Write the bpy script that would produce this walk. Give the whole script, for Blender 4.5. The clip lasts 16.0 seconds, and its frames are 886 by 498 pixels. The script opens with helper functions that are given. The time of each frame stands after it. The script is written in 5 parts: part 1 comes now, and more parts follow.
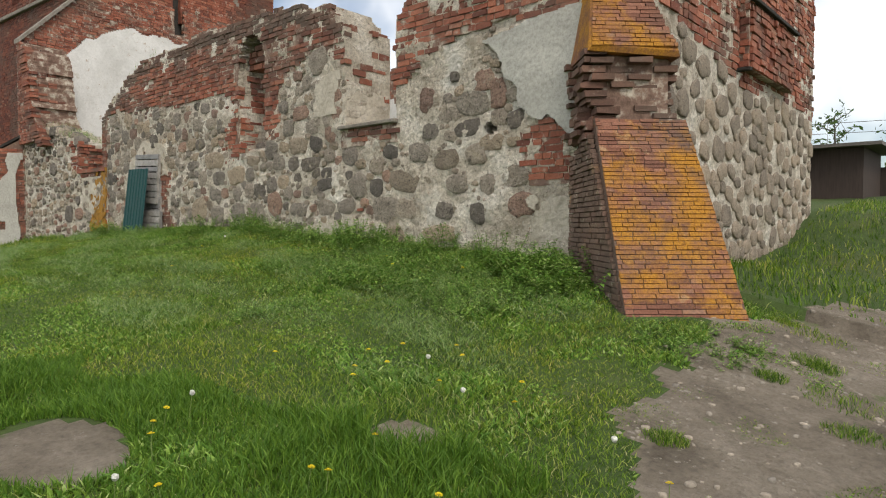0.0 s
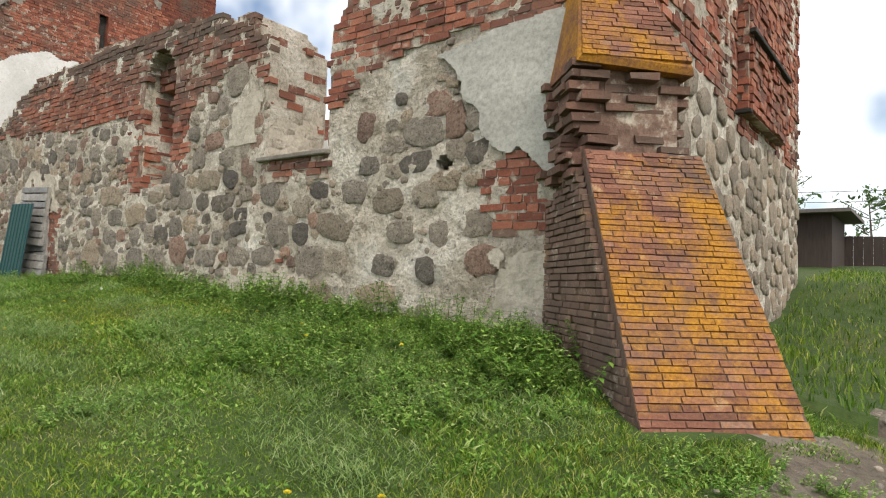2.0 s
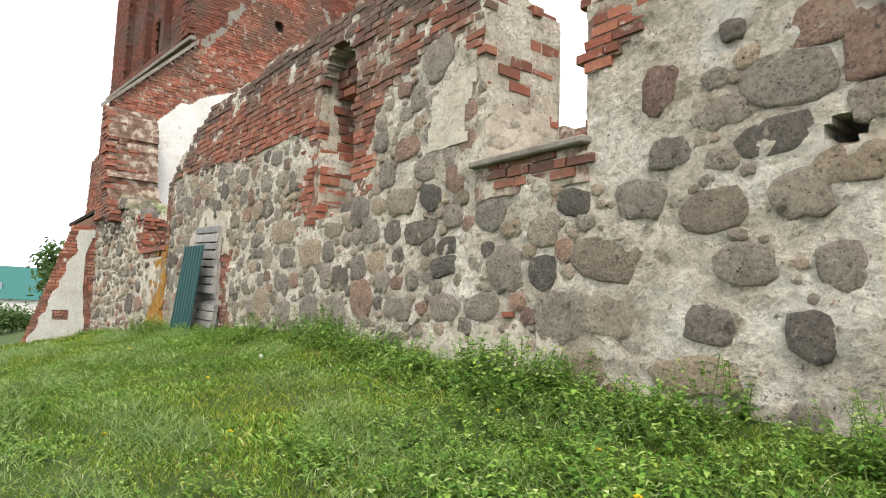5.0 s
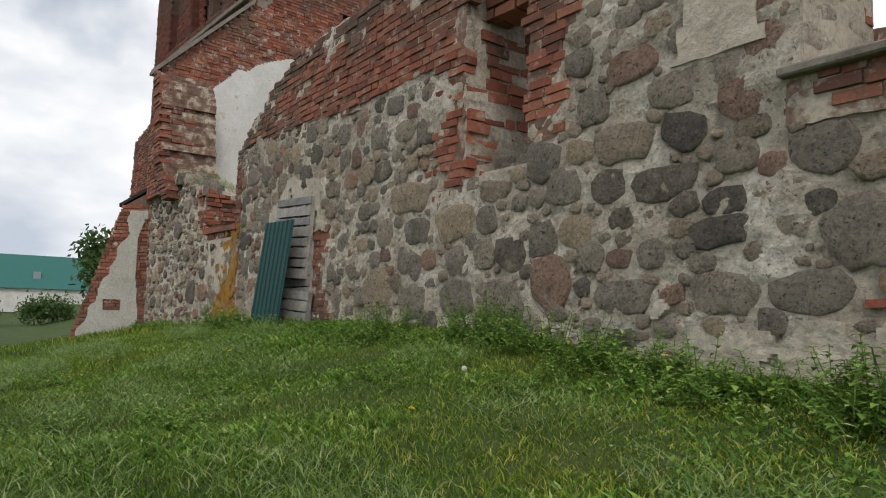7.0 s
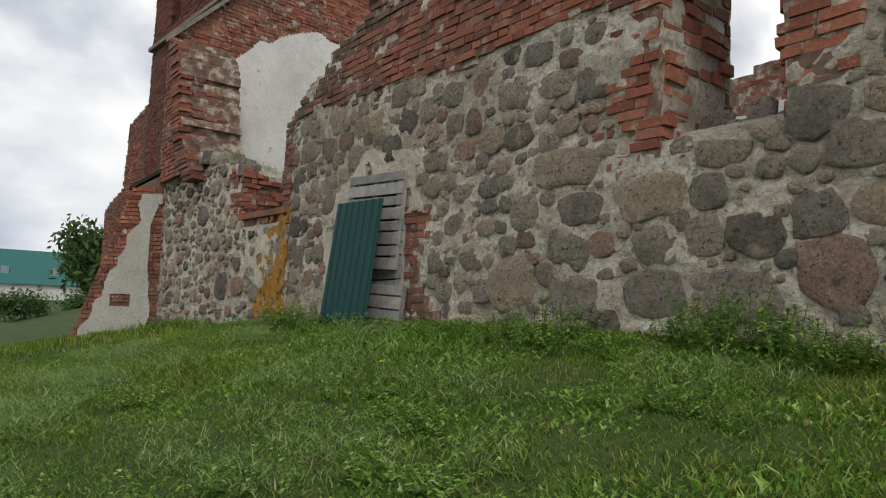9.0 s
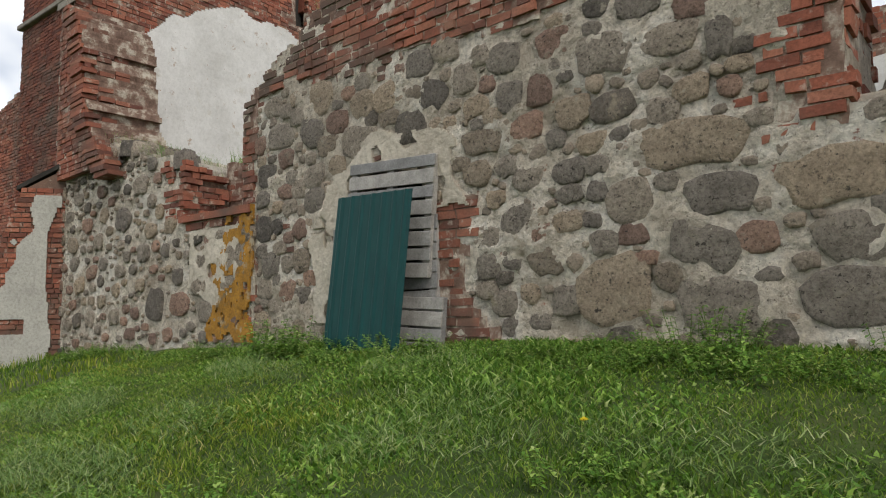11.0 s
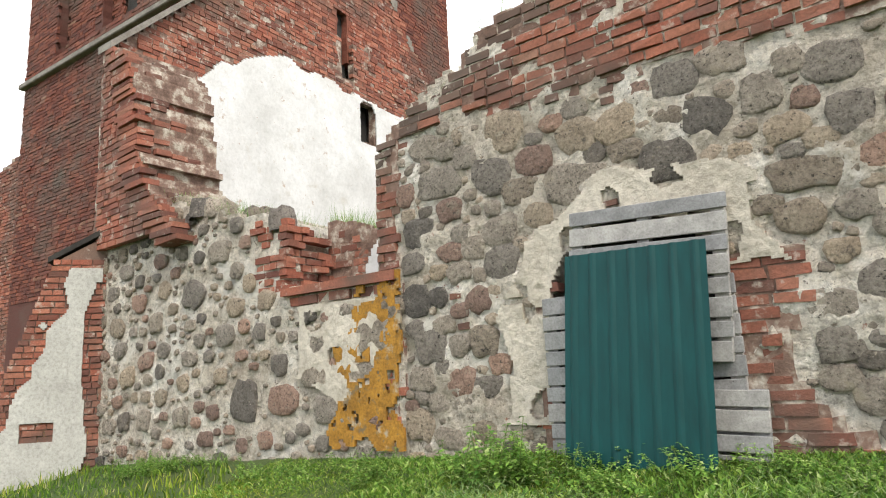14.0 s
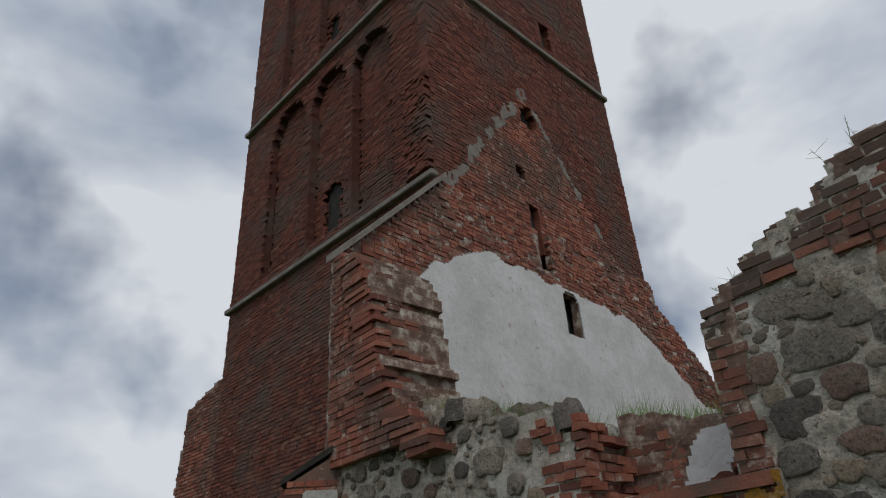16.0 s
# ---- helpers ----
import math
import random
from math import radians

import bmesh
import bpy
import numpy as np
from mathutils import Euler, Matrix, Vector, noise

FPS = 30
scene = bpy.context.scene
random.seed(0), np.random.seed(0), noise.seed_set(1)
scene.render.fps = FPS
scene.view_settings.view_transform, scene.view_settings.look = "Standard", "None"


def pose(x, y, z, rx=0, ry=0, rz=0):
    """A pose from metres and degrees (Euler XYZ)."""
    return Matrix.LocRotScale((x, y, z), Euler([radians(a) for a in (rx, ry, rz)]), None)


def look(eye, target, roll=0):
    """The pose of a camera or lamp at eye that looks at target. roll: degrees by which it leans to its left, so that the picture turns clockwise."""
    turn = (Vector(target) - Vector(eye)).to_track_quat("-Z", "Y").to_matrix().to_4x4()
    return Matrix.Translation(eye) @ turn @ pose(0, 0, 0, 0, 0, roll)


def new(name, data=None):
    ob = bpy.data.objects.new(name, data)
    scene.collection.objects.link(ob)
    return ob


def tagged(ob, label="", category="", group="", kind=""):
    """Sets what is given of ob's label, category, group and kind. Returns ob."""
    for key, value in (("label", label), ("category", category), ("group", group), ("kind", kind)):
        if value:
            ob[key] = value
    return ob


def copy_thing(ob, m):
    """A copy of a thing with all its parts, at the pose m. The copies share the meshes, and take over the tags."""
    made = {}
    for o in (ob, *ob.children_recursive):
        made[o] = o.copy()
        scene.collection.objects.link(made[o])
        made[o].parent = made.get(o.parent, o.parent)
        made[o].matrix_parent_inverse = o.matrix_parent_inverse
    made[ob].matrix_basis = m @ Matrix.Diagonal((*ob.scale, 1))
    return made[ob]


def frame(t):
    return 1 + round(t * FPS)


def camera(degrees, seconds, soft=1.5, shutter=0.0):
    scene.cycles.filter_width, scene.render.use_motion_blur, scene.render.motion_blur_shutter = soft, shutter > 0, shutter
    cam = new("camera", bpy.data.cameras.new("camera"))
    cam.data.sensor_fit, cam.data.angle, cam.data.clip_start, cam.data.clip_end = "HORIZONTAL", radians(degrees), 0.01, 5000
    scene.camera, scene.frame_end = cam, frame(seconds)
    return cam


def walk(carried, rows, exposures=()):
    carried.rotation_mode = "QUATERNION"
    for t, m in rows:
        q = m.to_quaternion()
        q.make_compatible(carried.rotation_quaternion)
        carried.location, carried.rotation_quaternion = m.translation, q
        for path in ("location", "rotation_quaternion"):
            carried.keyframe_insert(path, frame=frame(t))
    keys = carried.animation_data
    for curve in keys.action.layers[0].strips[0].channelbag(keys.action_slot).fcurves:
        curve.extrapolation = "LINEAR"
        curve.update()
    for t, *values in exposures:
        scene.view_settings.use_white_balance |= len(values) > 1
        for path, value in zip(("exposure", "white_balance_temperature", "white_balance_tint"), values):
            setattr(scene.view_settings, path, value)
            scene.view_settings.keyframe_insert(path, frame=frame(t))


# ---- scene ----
cam = camera(67.6, 16.0, soft=1.1)
PATH = [
    (0, (0.175, 0.675, 0.905), (-1.149, 2.173, 0.838), 0.2),
    (0.5, (-0.168, 0.995, 0.896), (-1.312, 2.634, 0.809), -0.1),
    (1, (-0.412, 1.397, 0.934), (-1.578, 3.018, 0.823), 0.3),
    (1.5, (-0.781, 1.825, 0.899), (-1.938, 3.446, 0.709), 3.4),
    (2, (-1.048, 2.225, 0.948), (-2.252, 3.819, 1.054), 2.0),
    (2.5, (-1.38, 2.544, 0.946), (-2.554, 4.158, 1.066), 4.2),
    (3, (-1.684, 2.926, 0.985), (-2.877, 4.523, 1.138), 0.5),
    (3.5, (-2.092, 3.379, 0.999), (-3.447, 4.843, 1.134), 1.7),
    (4, (-2.535, 3.549, 1.051), (-3.935, 4.973, 1.169), 1.3),
    (4.5, (-3.121, 3.785, 1.125), (-4.645, 5.063, 1.332), 1.5),
    (7, (-6.365, 3.892, 1.094), (-7.975, 5.065, 1.266), 1.7),
    (7.5, (-6.821, 3.822, 1.074), (-8.407, 5.039, 1.147), 1.9),
    (8, (-7.476, 3.77, 1.036), (-9.077, 4.96, 1.181), 3.0),
    (8.5, (-7.945, 3.586, 1.013), (-9.457, 4.883, 1.182), 0.2),
    (9, (-8.529, 3.476, 1.021), (-10.09, 4.715, 1.194), 2.2),
    (9.5, (-9.031, 3.366, 1.041), (-10.498, 4.714, 1.212), 1.9),
    (10, (-9.538, 3.375, 1.068), (-10.995, 4.732, 1.261), 0.3),
    (12.5, (-11.95, 3.148, 1.284), (-13.018, 4.83, 1.459), -0.3),
    (13, (-12.328, 3.221, 1.336), (-13.45, 4.851, 1.621), -1.0),
    (13.5, (-12.831, 3.148, 1.362), (-13.976, 4.759, 1.671), 0.2),
    (14, (-13.333, 3.111, 1.406), (-14.55, 4.655, 1.779), -2.7),
    (14.5, (-13.864, 3.145, 1.507), (-15.185, 4.502, 2.149), -1.4),
    (15, (-14.33, 3.06, 1.596), (-15.694, 4.269, 2.421), -1.7),
    (15.5, (-14.766, 3.096, 1.596), (-16.076, 4.251, 2.571), -1.6),
    (16, (-15.261, 2.852, 1.616), (-16.584, 3.992, 2.592), -3.6),
]
# exposure follows the camera's own brightening and darkening
EXPOSE = [(0.0, 0.1, 6750, 10), (0.5, 0.28, 6750, 10), (1.5, 0.3, 6750, 10), (2.5, 0.55, 6700, 10), (4.7, 0.85, 6650, 10), (6.8, -0.38, 6550, 10), (8.2, -0.36, 6550, 10), (9.3, -0.52, 6550, 10), (10.2, -0.52, 6550, 10),
          (12.3, 0.68, 6600, 10), (13.6, 0.68, 6600, 10), (14.0, 0.78, 6500, 10), (14.6, 0.05, 6450, 10), (14.95, -0.75, 6200, 10), (15.3, -1.1, 6100, 10), (16.0, -1.15, 6050, 10)]
walk(cam, [(t, look(eye, target, roll)) for t, eye, target, roll in PATH], EXPOSE)

# ---- world and sun ----
SUN_EL, SUN_AZ = 48.0, 118.0
world = bpy.data.worlds.new("overcast_sky")
scene.world = world
world.use_nodes = True
wn, wl = world.node_tree.nodes, world.node_tree.links
wn.clear()
w_out = wn.new("ShaderNodeOutputWorld")
sky = wn.new("ShaderNodeTexSky")
sky.sky_type, sky.sun_disc = "NISHITA", False
sky.sun_elevation, sky.sun_rotation = radians(SUN_EL), radians(SUN_AZ)
bg_sky = wn.new("ShaderNodeBackground")
bg_sky.inputs["Strength"].default_value = 0.12
bg_cloud = wn.new("ShaderNodeBackground")
bg_cloud.inputs["Strength"].default_value = 1.0
w_mix = wn.new("ShaderNodeMixShader")
w_co = wn.new("ShaderNodeTexCoord")
w_map = wn.new("ShaderNodeMapping")
w_map.inputs["Scale"].default_value = (1.0, 1.0, 2.2)
w_map.inputs["Rotation"].default_value = (0.0, 0.0, 1.3)
cloud_a = wn.new("ShaderNodeTexNoise")
cloud_a.inputs["Scale"].default_value, cloud_a.inputs["Detail"].default_value, cloud_a.inputs["Roughness"].default_value = 2.4, 5.0, 0.5
cloud_b = wn.new("ShaderNodeTexNoise")
cloud_b.inputs["Scale"].default_value, cloud_b.inputs["Detail"].default_value = 2.3, 5.0
ramp_cover = wn.new("ShaderNodeValToRGB")
ramp_cover.color_ramp.elements[0].position, ramp_cover.color_ramp.elements[1].position = 0.36, 0.5
ramp_tone = wn.new("ShaderNodeValToRGB")
ramp_tone.color_ramp.elements[0].position, ramp_tone.color_ramp.elements[1].position = 0.33, 0.56
ramp_tone.color_ramp.elements[0].color = (0.72, 0.80, 0.93, 1)
ramp_tone.color_ramp.elements[1].color = (1.5, 1.5, 1.49, 1)
wl.new(w_co.outputs["Generated"], w_map.inputs["Vector"])
wl.new(w_map.outputs["Vector"], cloud_a.inputs["Vector"])
wl.new(w_co.outputs["Generated"], cloud_b.inputs["Vector"])
wl.new(cloud_a.outputs["Fac"], ramp_tone.inputs["Fac"])
wl.new(cloud_b.outputs["Fac"], ramp_cover.inputs["Fac"])
wl.new(ramp_tone.outputs["Color"], bg_cloud.inputs["Color"])
wl.new(sky.outputs["Color"], bg_sky.inputs["Color"])
wl.new(ramp_cover.outputs["Color"], w_mix.inputs["Fac"])
wl.new(bg_sky.outputs["Background"], w_mix.inputs[1])
wl.new(bg_cloud.outputs["Background"], w_mix.inputs[2])
wl.new(w_mix.outputs["Shader"], w_out.inputs["Surface"])

sun_data = bpy.data.lights.new("sun", "SUN")
sun_data.energy, sun_data.angle, sun_data.color = 1.9, radians(16), (1.0, 0.93, 0.82)
sun = new("sun", sun_data)
az, el = radians(SUN_AZ), radians(SUN_EL)
sun_dir = Vector((math.sin(az) * math.cos(el), math.cos(az) * math.cos(el), math.sin(el)))
sun.matrix_world = look(sun_dir * 60, (0, 0, 0))

# ---- materials ----
def mat_new(name, rough=0.85, metal=0.0):
    m = bpy.data.materials.new(name)
    m.use_nodes = True
    nt = m.node_tree
    b = nt.nodes["Principled BSDF"]
    b.inputs["Roughness"].default_value, b.inputs["Metallic"].default_value = rough, metal
    b.inputs["Specular IOR Level"].default_value = 0.3
    return m, nt, b


def tex_noise(nt, scale, detail=5.0, rough=0.6, stretch=None):
    n = nt.nodes.new("ShaderNodeTexNoise")
    n.inputs["Scale"].default_value, n.inputs["Detail"].default_value, n.inputs["Roughness"].default_value = scale, detail, rough
    g = nt.nodes.new("ShaderNodeNewGeometry")
    if stretch:
        mp = nt.nodes.new("ShaderNodeMapping")
        mp.inputs["Scale"].default_value = stretch
        nt.links.new(g.outputs["Position"], mp.inputs["Vector"])
        nt.links.new(mp.outputs["Vector"], n.inputs["Vector"])
    else:
        nt.links.new(g.outputs["Position"], n.inputs["Vector"])
    return n.outputs["Fac"]


def tex_ramp(nt, fac, stops):
    r = nt.nodes.new("ShaderNodeValToRGB")
    els = r.color_ramp.elements
    while len(els) < len(stops):
        els.new(0.5)
    for e, (p, c) in zip(els, stops):
        e.position, e.color = p, (*c, 1)
    nt.links.new(fac, r.inputs["Fac"])
    return r.outputs["Color"]


def tex_mix(nt, fac, a, b, mode="MIX"):
    m = nt.nodes.new("ShaderNodeMix")
    m.data_type, m.blend_type = "RGBA", mode
    for sock, v in ((m.inputs[0], fac), (m.inputs[6], a), (m.inputs[7], b)):
        if isinstance(v, (int, float)):
            sock.default_value = v
        elif isinstance(v, tuple):
            sock.default_value = (*v, 1)
        else:
            nt.links.new(v, sock)
    return m.outputs[2]


def tex_bump(nt, b, heights, strength=0.5, distance=0.02):
    last = None
    for h in heights:
        n = nt.nodes.new("ShaderNodeBump")
        n.inputs["Strength"].default_value, n.inputs["Distance"].default_value = strength, distance
        nt.links.new(h, n.inputs["Height"])
        if last:
            nt.links.new(last, n.inputs["Normal"])
        last = n.outputs["Normal"]
    nt.links.new(last, b.inputs["Normal"])


def tex_random(nt, island=False):
    if island:
        return nt.nodes.new("ShaderNodeNewGeometry").outputs["Random Per Island"]
    return nt.nodes.new("ShaderNodeObjectInfo").outputs["Random"]


def step_mask(nt, fac, lo, hi):
    return tex_ramp(nt, fac, [(lo, (0, 0, 0)), (hi, (1, 1, 1))])


def mat_mottled(name, stops, scale=3.0, fine=40.0, rough=0.9, bump=0.5, dist=0.015, spots=(), random_tone=None, gritty=0.5):
    """Two-scale mottled surface; spots: (scale, lo, hi, colour) stains laid over it."""
    m, nt, b = mat_new(name, rough)
    col = tex_ramp(nt, tex_noise(nt, scale, 6.0, 0.65), stops)
    grain = tex_noise(nt, fine, 6.0, 0.75)
    col = tex_mix(nt, gritty, col, tex_ramp(nt, grain, [(0.3, (0.35, 0.34, 0.33)), (0.5, (0.98, 0.98, 0.98)), (0.7, (1.4, 1.4, 1.4))]), "MULTIPLY")
    for sc, lo, hi, c in spots:
        col = tex_mix(nt, step_mask(nt, tex_noise(nt, sc, 6.0, 0.7), lo, hi), col, c)
    if random_tone is not None:
        r = tex_random(nt, random_tone)
        col = tex_mix(nt, 0.8, col, tex_ramp(nt, r, [(0.0, (0.66, 0.65, 0.65)), (0.5, (1.0, 0.97, 0.93)), (1.0, (1.28, 1.2, 1.1))]), "MULTIPLY")
    nt.links.new(col, b.inputs["Base Color"])
    tex_bump(nt, b, [tex_noise(nt, scale * 4, 5.0, 0.6), grain], bump, dist)
    return m


def mat_brick(name, island, dark=0.3, lichen=0.0, white=0.25, base=((0.17, 0.056, 0.037), (0.31, 0.095, 0.056), (0.39, 0.14, 0.078))):
    m, nt, b = mat_new(name, 0.92)
    r = tex_random(nt, island)
    col = tex_ramp(nt, r, [(0.0, base[0]), (0.45, base[1]), (0.8, base[2]), (0.93, base[1]), (1.0, tuple(0.5 * q + w for q, w in zip(base[2], (0.14, 0.10, 0.07))))])
    n_big, n_mid, n_fine = tex_noise(nt, 0.7, 5.0, 0.6), tex_noise(nt, 6.0, 6.0, 0.7), tex_noise(nt, 45.0, 4.0, 0.7)
    col = tex_mix(nt, 0.55, col, tex_ramp(nt, n_fine, [(0.3, (0.4, 0.4, 0.4)), (0.7, (1.4, 1.4, 1.4))]), "MULTIPLY")
    if dark:
        col = tex_mix(nt, step_mask(nt, n_big, 0.62 - dark * 0.35, 0.8 - dark * 0.2), col, (0.10, 0.075, 0.06))
    if white:
        col = tex_mix(nt, step_mask(nt, n_mid, 0.68 - white * 0.25, 0.78 - white * 0.15), col, (0.42, 0.37, 0.31))
    if lichen:
        n_l = tex_noise(nt, 1.5, 10.0, 0.74)
        col = tex_mix(nt, step_mask(nt, n_l, 0.62 - lichen * 0.3, 0.76 - lichen * 0.3), col, tex_ramp(nt, n_fine, [(0.3, (0.17, 0.075, 0.02)), (0.5, (0.33, 0.15, 0.018)), (0.7, (0.44, 0.22, 0.03))]))
    nt.links.new(col, b.inputs["Base Color"])
    tex_bump(nt, b, [n_mid, n_fine], 0.6, 0.012)
    return m


M_MORTAR = mat_mottled("lime_mortar", [(0.30, (0.40, 0.34, 0.27)), (0.5, (0.61, 0.545, 0.455)), (0.66, (0.80, 0.75, 0.67))], 2.4, 20.0, bump=1.0, dist=0.06, gritty=0.75,
                       spots=((1.3, 0.56, 0.68, (0.36, 0.31, 0.24)), (5.0, 0.60, 0.68, (0.28, 0.235, 0.18)), (0.9, 0.56, 0.64, (0.68, 0.64, 0.57)), (13.0, 0.61, 0.67, (0.20, 0.165, 0.13)), (9.0, 0.65, 0.69, (0.34, 0.18, 0.13)), (30.0, 0.63, 0.67, (0.12, 0.10, 0.08))))
M_JOINT = mat_mottled("brick_joint_mortar", [(0.3, (0.10, 0.06, 0.045)), (0.5, (0.20, 0.13, 0.10)), (0.62, (0.46, 0.41, 0.34))], 5.0, 30.0)
M_PLASTER = mat_mottled("grey_plaster", [(0.3, (0.33, 0.32, 0.29)), (0.7, (0.46, 0.45, 0.41))], 1.6, 25.0, bump=0.3, spots=((4.0, 0.66, 0.74, (0.25, 0.23, 0.2)),))
M_PALE = mat_mottled("pale_lime_plaster", [(0.3, (0.38, 0.335, 0.27)), (0.7, (0.57, 0.52, 0.44))], 2.5, 18.0, bump=0.7, dist=0.03, spots=((6.0, 0.62, 0.70, (0.34, 0.29, 0.23)),))
M_WHITE = mat_mottled("whitewashed_plaster", [(0.3, (0.50, 0.49, 0.47)), (0.6, (0.64, 0.63, 0.615))], 1.2, 14.0, bump=0.35, gritty=0.2, spots=((2.0, 0.60, 0.72, (0.47, 0.44, 0.39)), (5.0, 0.63, 0.68, (0.42, 0.35, 0.29)), (14.0, 0.66, 0.69, (0.30, 0.2, 0.15))))
STONE_TONES = {
    "grey": [(0.3, (0.26, 0.228, 0.195)), (0.7, (0.45, 0.40, 0.345))],
    "dark": [(0.3, (0.12, 0.108, 0.096)), (0.7, (0.25, 0.225, 0.2))],
    "red": [(0.3, (0.29, 0.19, 0.15)), (0.7, (0.45, 0.31, 0.25))],
    "tan": [(0.3, (0.32, 0.26, 0.20)), (0.7, (0.48, 0.405, 0.32))],
}
M_STONE = {k: mat_mottled("fieldstone_" + k, v, 6.0, 42.0, 0.85, 1.0, 0.05, ((9.0, 0.60, 0.68, (0.44, 0.40, 0.33)), (16.0, 0.60, 0.66, (0.08, 0.07, 0.06)), (3.0, 0.60, 0.70, (0.40, 0.35, 0.27)), (5.0, 0.62, 0.70, (0.13, 0.115, 0.10)), (38.0, 0.60, 0.64, (0.07, 0.06, 0.05)), (55.0, 0.64, 0.68, (0.50, 0.46, 0.40))), False, 0.85) for k, v in STONE_TONES.items()}
M_RUBBLE = mat_mottled("small_fieldstone", [(0.25, (0.22, 0.185, 0.15)), (0.5, (0.32, 0.272, 0.222)), (0.75, (0.41, 0.34, 0.27))], 3.5, 45.0, 0.88, 1.0, 0.03, ((14.0, 0.60, 0.66, (0.09, 0.08, 0.07)), (6.0, 0.62, 0.68, (0.46, 0.42, 0.35))), True, 0.8)
M_BRICK = mat_brick("red_brick", False, 0.45, 0, 0.5, ((0.13, 0.05, 0.037), (0.27, 0.088, 0.055), (0.36, 0.14, 0.088)))
M_BRICK_J = mat_brick("red_brick_weathered", True, 0.5, 0, 0.45, ((0.13, 0.05, 0.037), (0.27, 0.088, 0.055), (0.36, 0.14, 0.088)))
M_BRICK_T = mat_brick("tower_brick", True, 0.4, 0, 0.0, ((0.095, 0.036, 0.027), (0.155, 0.05, 0.034), (0.21, 0.072, 0.044)))
M_BRICK_TO = mat_brick("tower_brick_near", False, 0.4, 0, 0.0, ((0.095, 0.036, 0.027), (0.155, 0.05, 0.034), (0.21, 0.072, 0.044)))
M_BRICK_D = mat_brick("dark_weathered_brick", True, 0.8, 0, 0.4, ((0.10, 0.055, 0.042), (0.17, 0.08, 0.058), (0.23, 0.12, 0.085)))
M_BRICK_L, M_BRICK_LJ = (mat_brick(n, k, 0.35, 0.56, 0.36, ((0.13, 0.06, 0.042), (0.20, 0.085, 0.055), (0.26, 0.125, 0.085))) for n, k in (("lichen_brick", False), ("lichen_brick_high", True)))
M_BRICK_S, M_BRICK_SJ = (mat_brick(n, k, 0.75, 0.22, 0.42, ((0.12, 0.075, 0.055), (0.17, 0.10, 0.075), (0.22, 0.14, 0.105))) for n, k in (("lichen_side_brick", False), ("lichen_side_brick_high", True)))
M_LICHEN = mat_mottled("orange_lichen", [(0.3, (0.22, 0.11, 0.02)), (0.7, (0.42, 0.21, 0.03))], 6.0, 40.0, spots=((3.5, 0.56, 0.64, (0.36, 0.31, 0.23)), (11.0, 0.58, 0.64, (0.16, 0.12, 0.07))), gritty=0.8)
M_BAND = mat_mottled("weathered_stone_band", [(0.3, (0.15, 0.13, 0.11)), (0.7, (0.28, 0.255, 0.22))], 3.0, 30.0)
M_EARTH = mat_mottled("ground_soil", [(0.3, (0.03, 0.055, 0.012)), (0.5, (0.045, 0.075, 0.016)), (0.7, (0.065, 0.08, 0.024))], 0.8, 12.0, 0.95, 0.8, 0.03)
M_DIRT = mat_mottled("bare_dirt", [(0.3, (0.10, 0.083, 0.062)), (0.5, (0.19, 0.16, 0.125)), (0.7, (0.27, 0.235, 0.19))], 1.9, 26.0, 0.95, 1.0, 0.04, ((9.0, 0.62, 0.68, (0.32, 0.29, 0.25)), (1.1, 0.60, 0.66, (0.10, 0.14, 0.04))))
# near-black: shade painted into the openings, also dark copings and the cable
M_DARK = mat_mottled("shade_and_dark_parts", [(0.3, (0.02, 0.018, 0.016)), (0.7, (0.05, 0.045, 0.04))], 3.0)
M_WOOD = mat_mottled("grey_weathered_wood", [(0.3, (0.20, 0.20, 0.20)), (0.7, (0.36, 0.36, 0.36))], 7.0, 60.0, 0.85, 0.4, 0.004, ((16.0, 0.66, 0.72, (0.08, 0.08, 0.08)),), False)


def mat_leafy(name, stops, rough=0.6, patch=None):
    m, nt, b = mat_new(name, rough)
    col = tex_ramp(nt, tex_random(nt, True), stops)
    if patch:
        col = tex_mix(nt, 0.75, col, tex_ramp(nt, tex_noise(nt, 0.55, 4.0, 0.6), patch), "MULTIPLY")
    nt.links.new(col, b.inputs["Base Color"])
    b.inputs["Subsurface Weight"].default_value = 0.0
    t = nt.nodes.new("ShaderNodeBsdfTranslucent")
    nt.links.new(col, t.inputs["Color"])
    mx = nt.nodes.new("ShaderNodeMixShader")
    mx.inputs[0].default_value = 0.3
    out = [n for n in nt.nodes if n.type == "OUTPUT_MATERIAL"][0]
    nt.links.new(b.outputs[0], mx.inputs[1])
    nt.links.new(t.outputs[0], mx.inputs[2])
    nt.links.new(mx.outputs[0], out.inputs["Surface"])
    return m


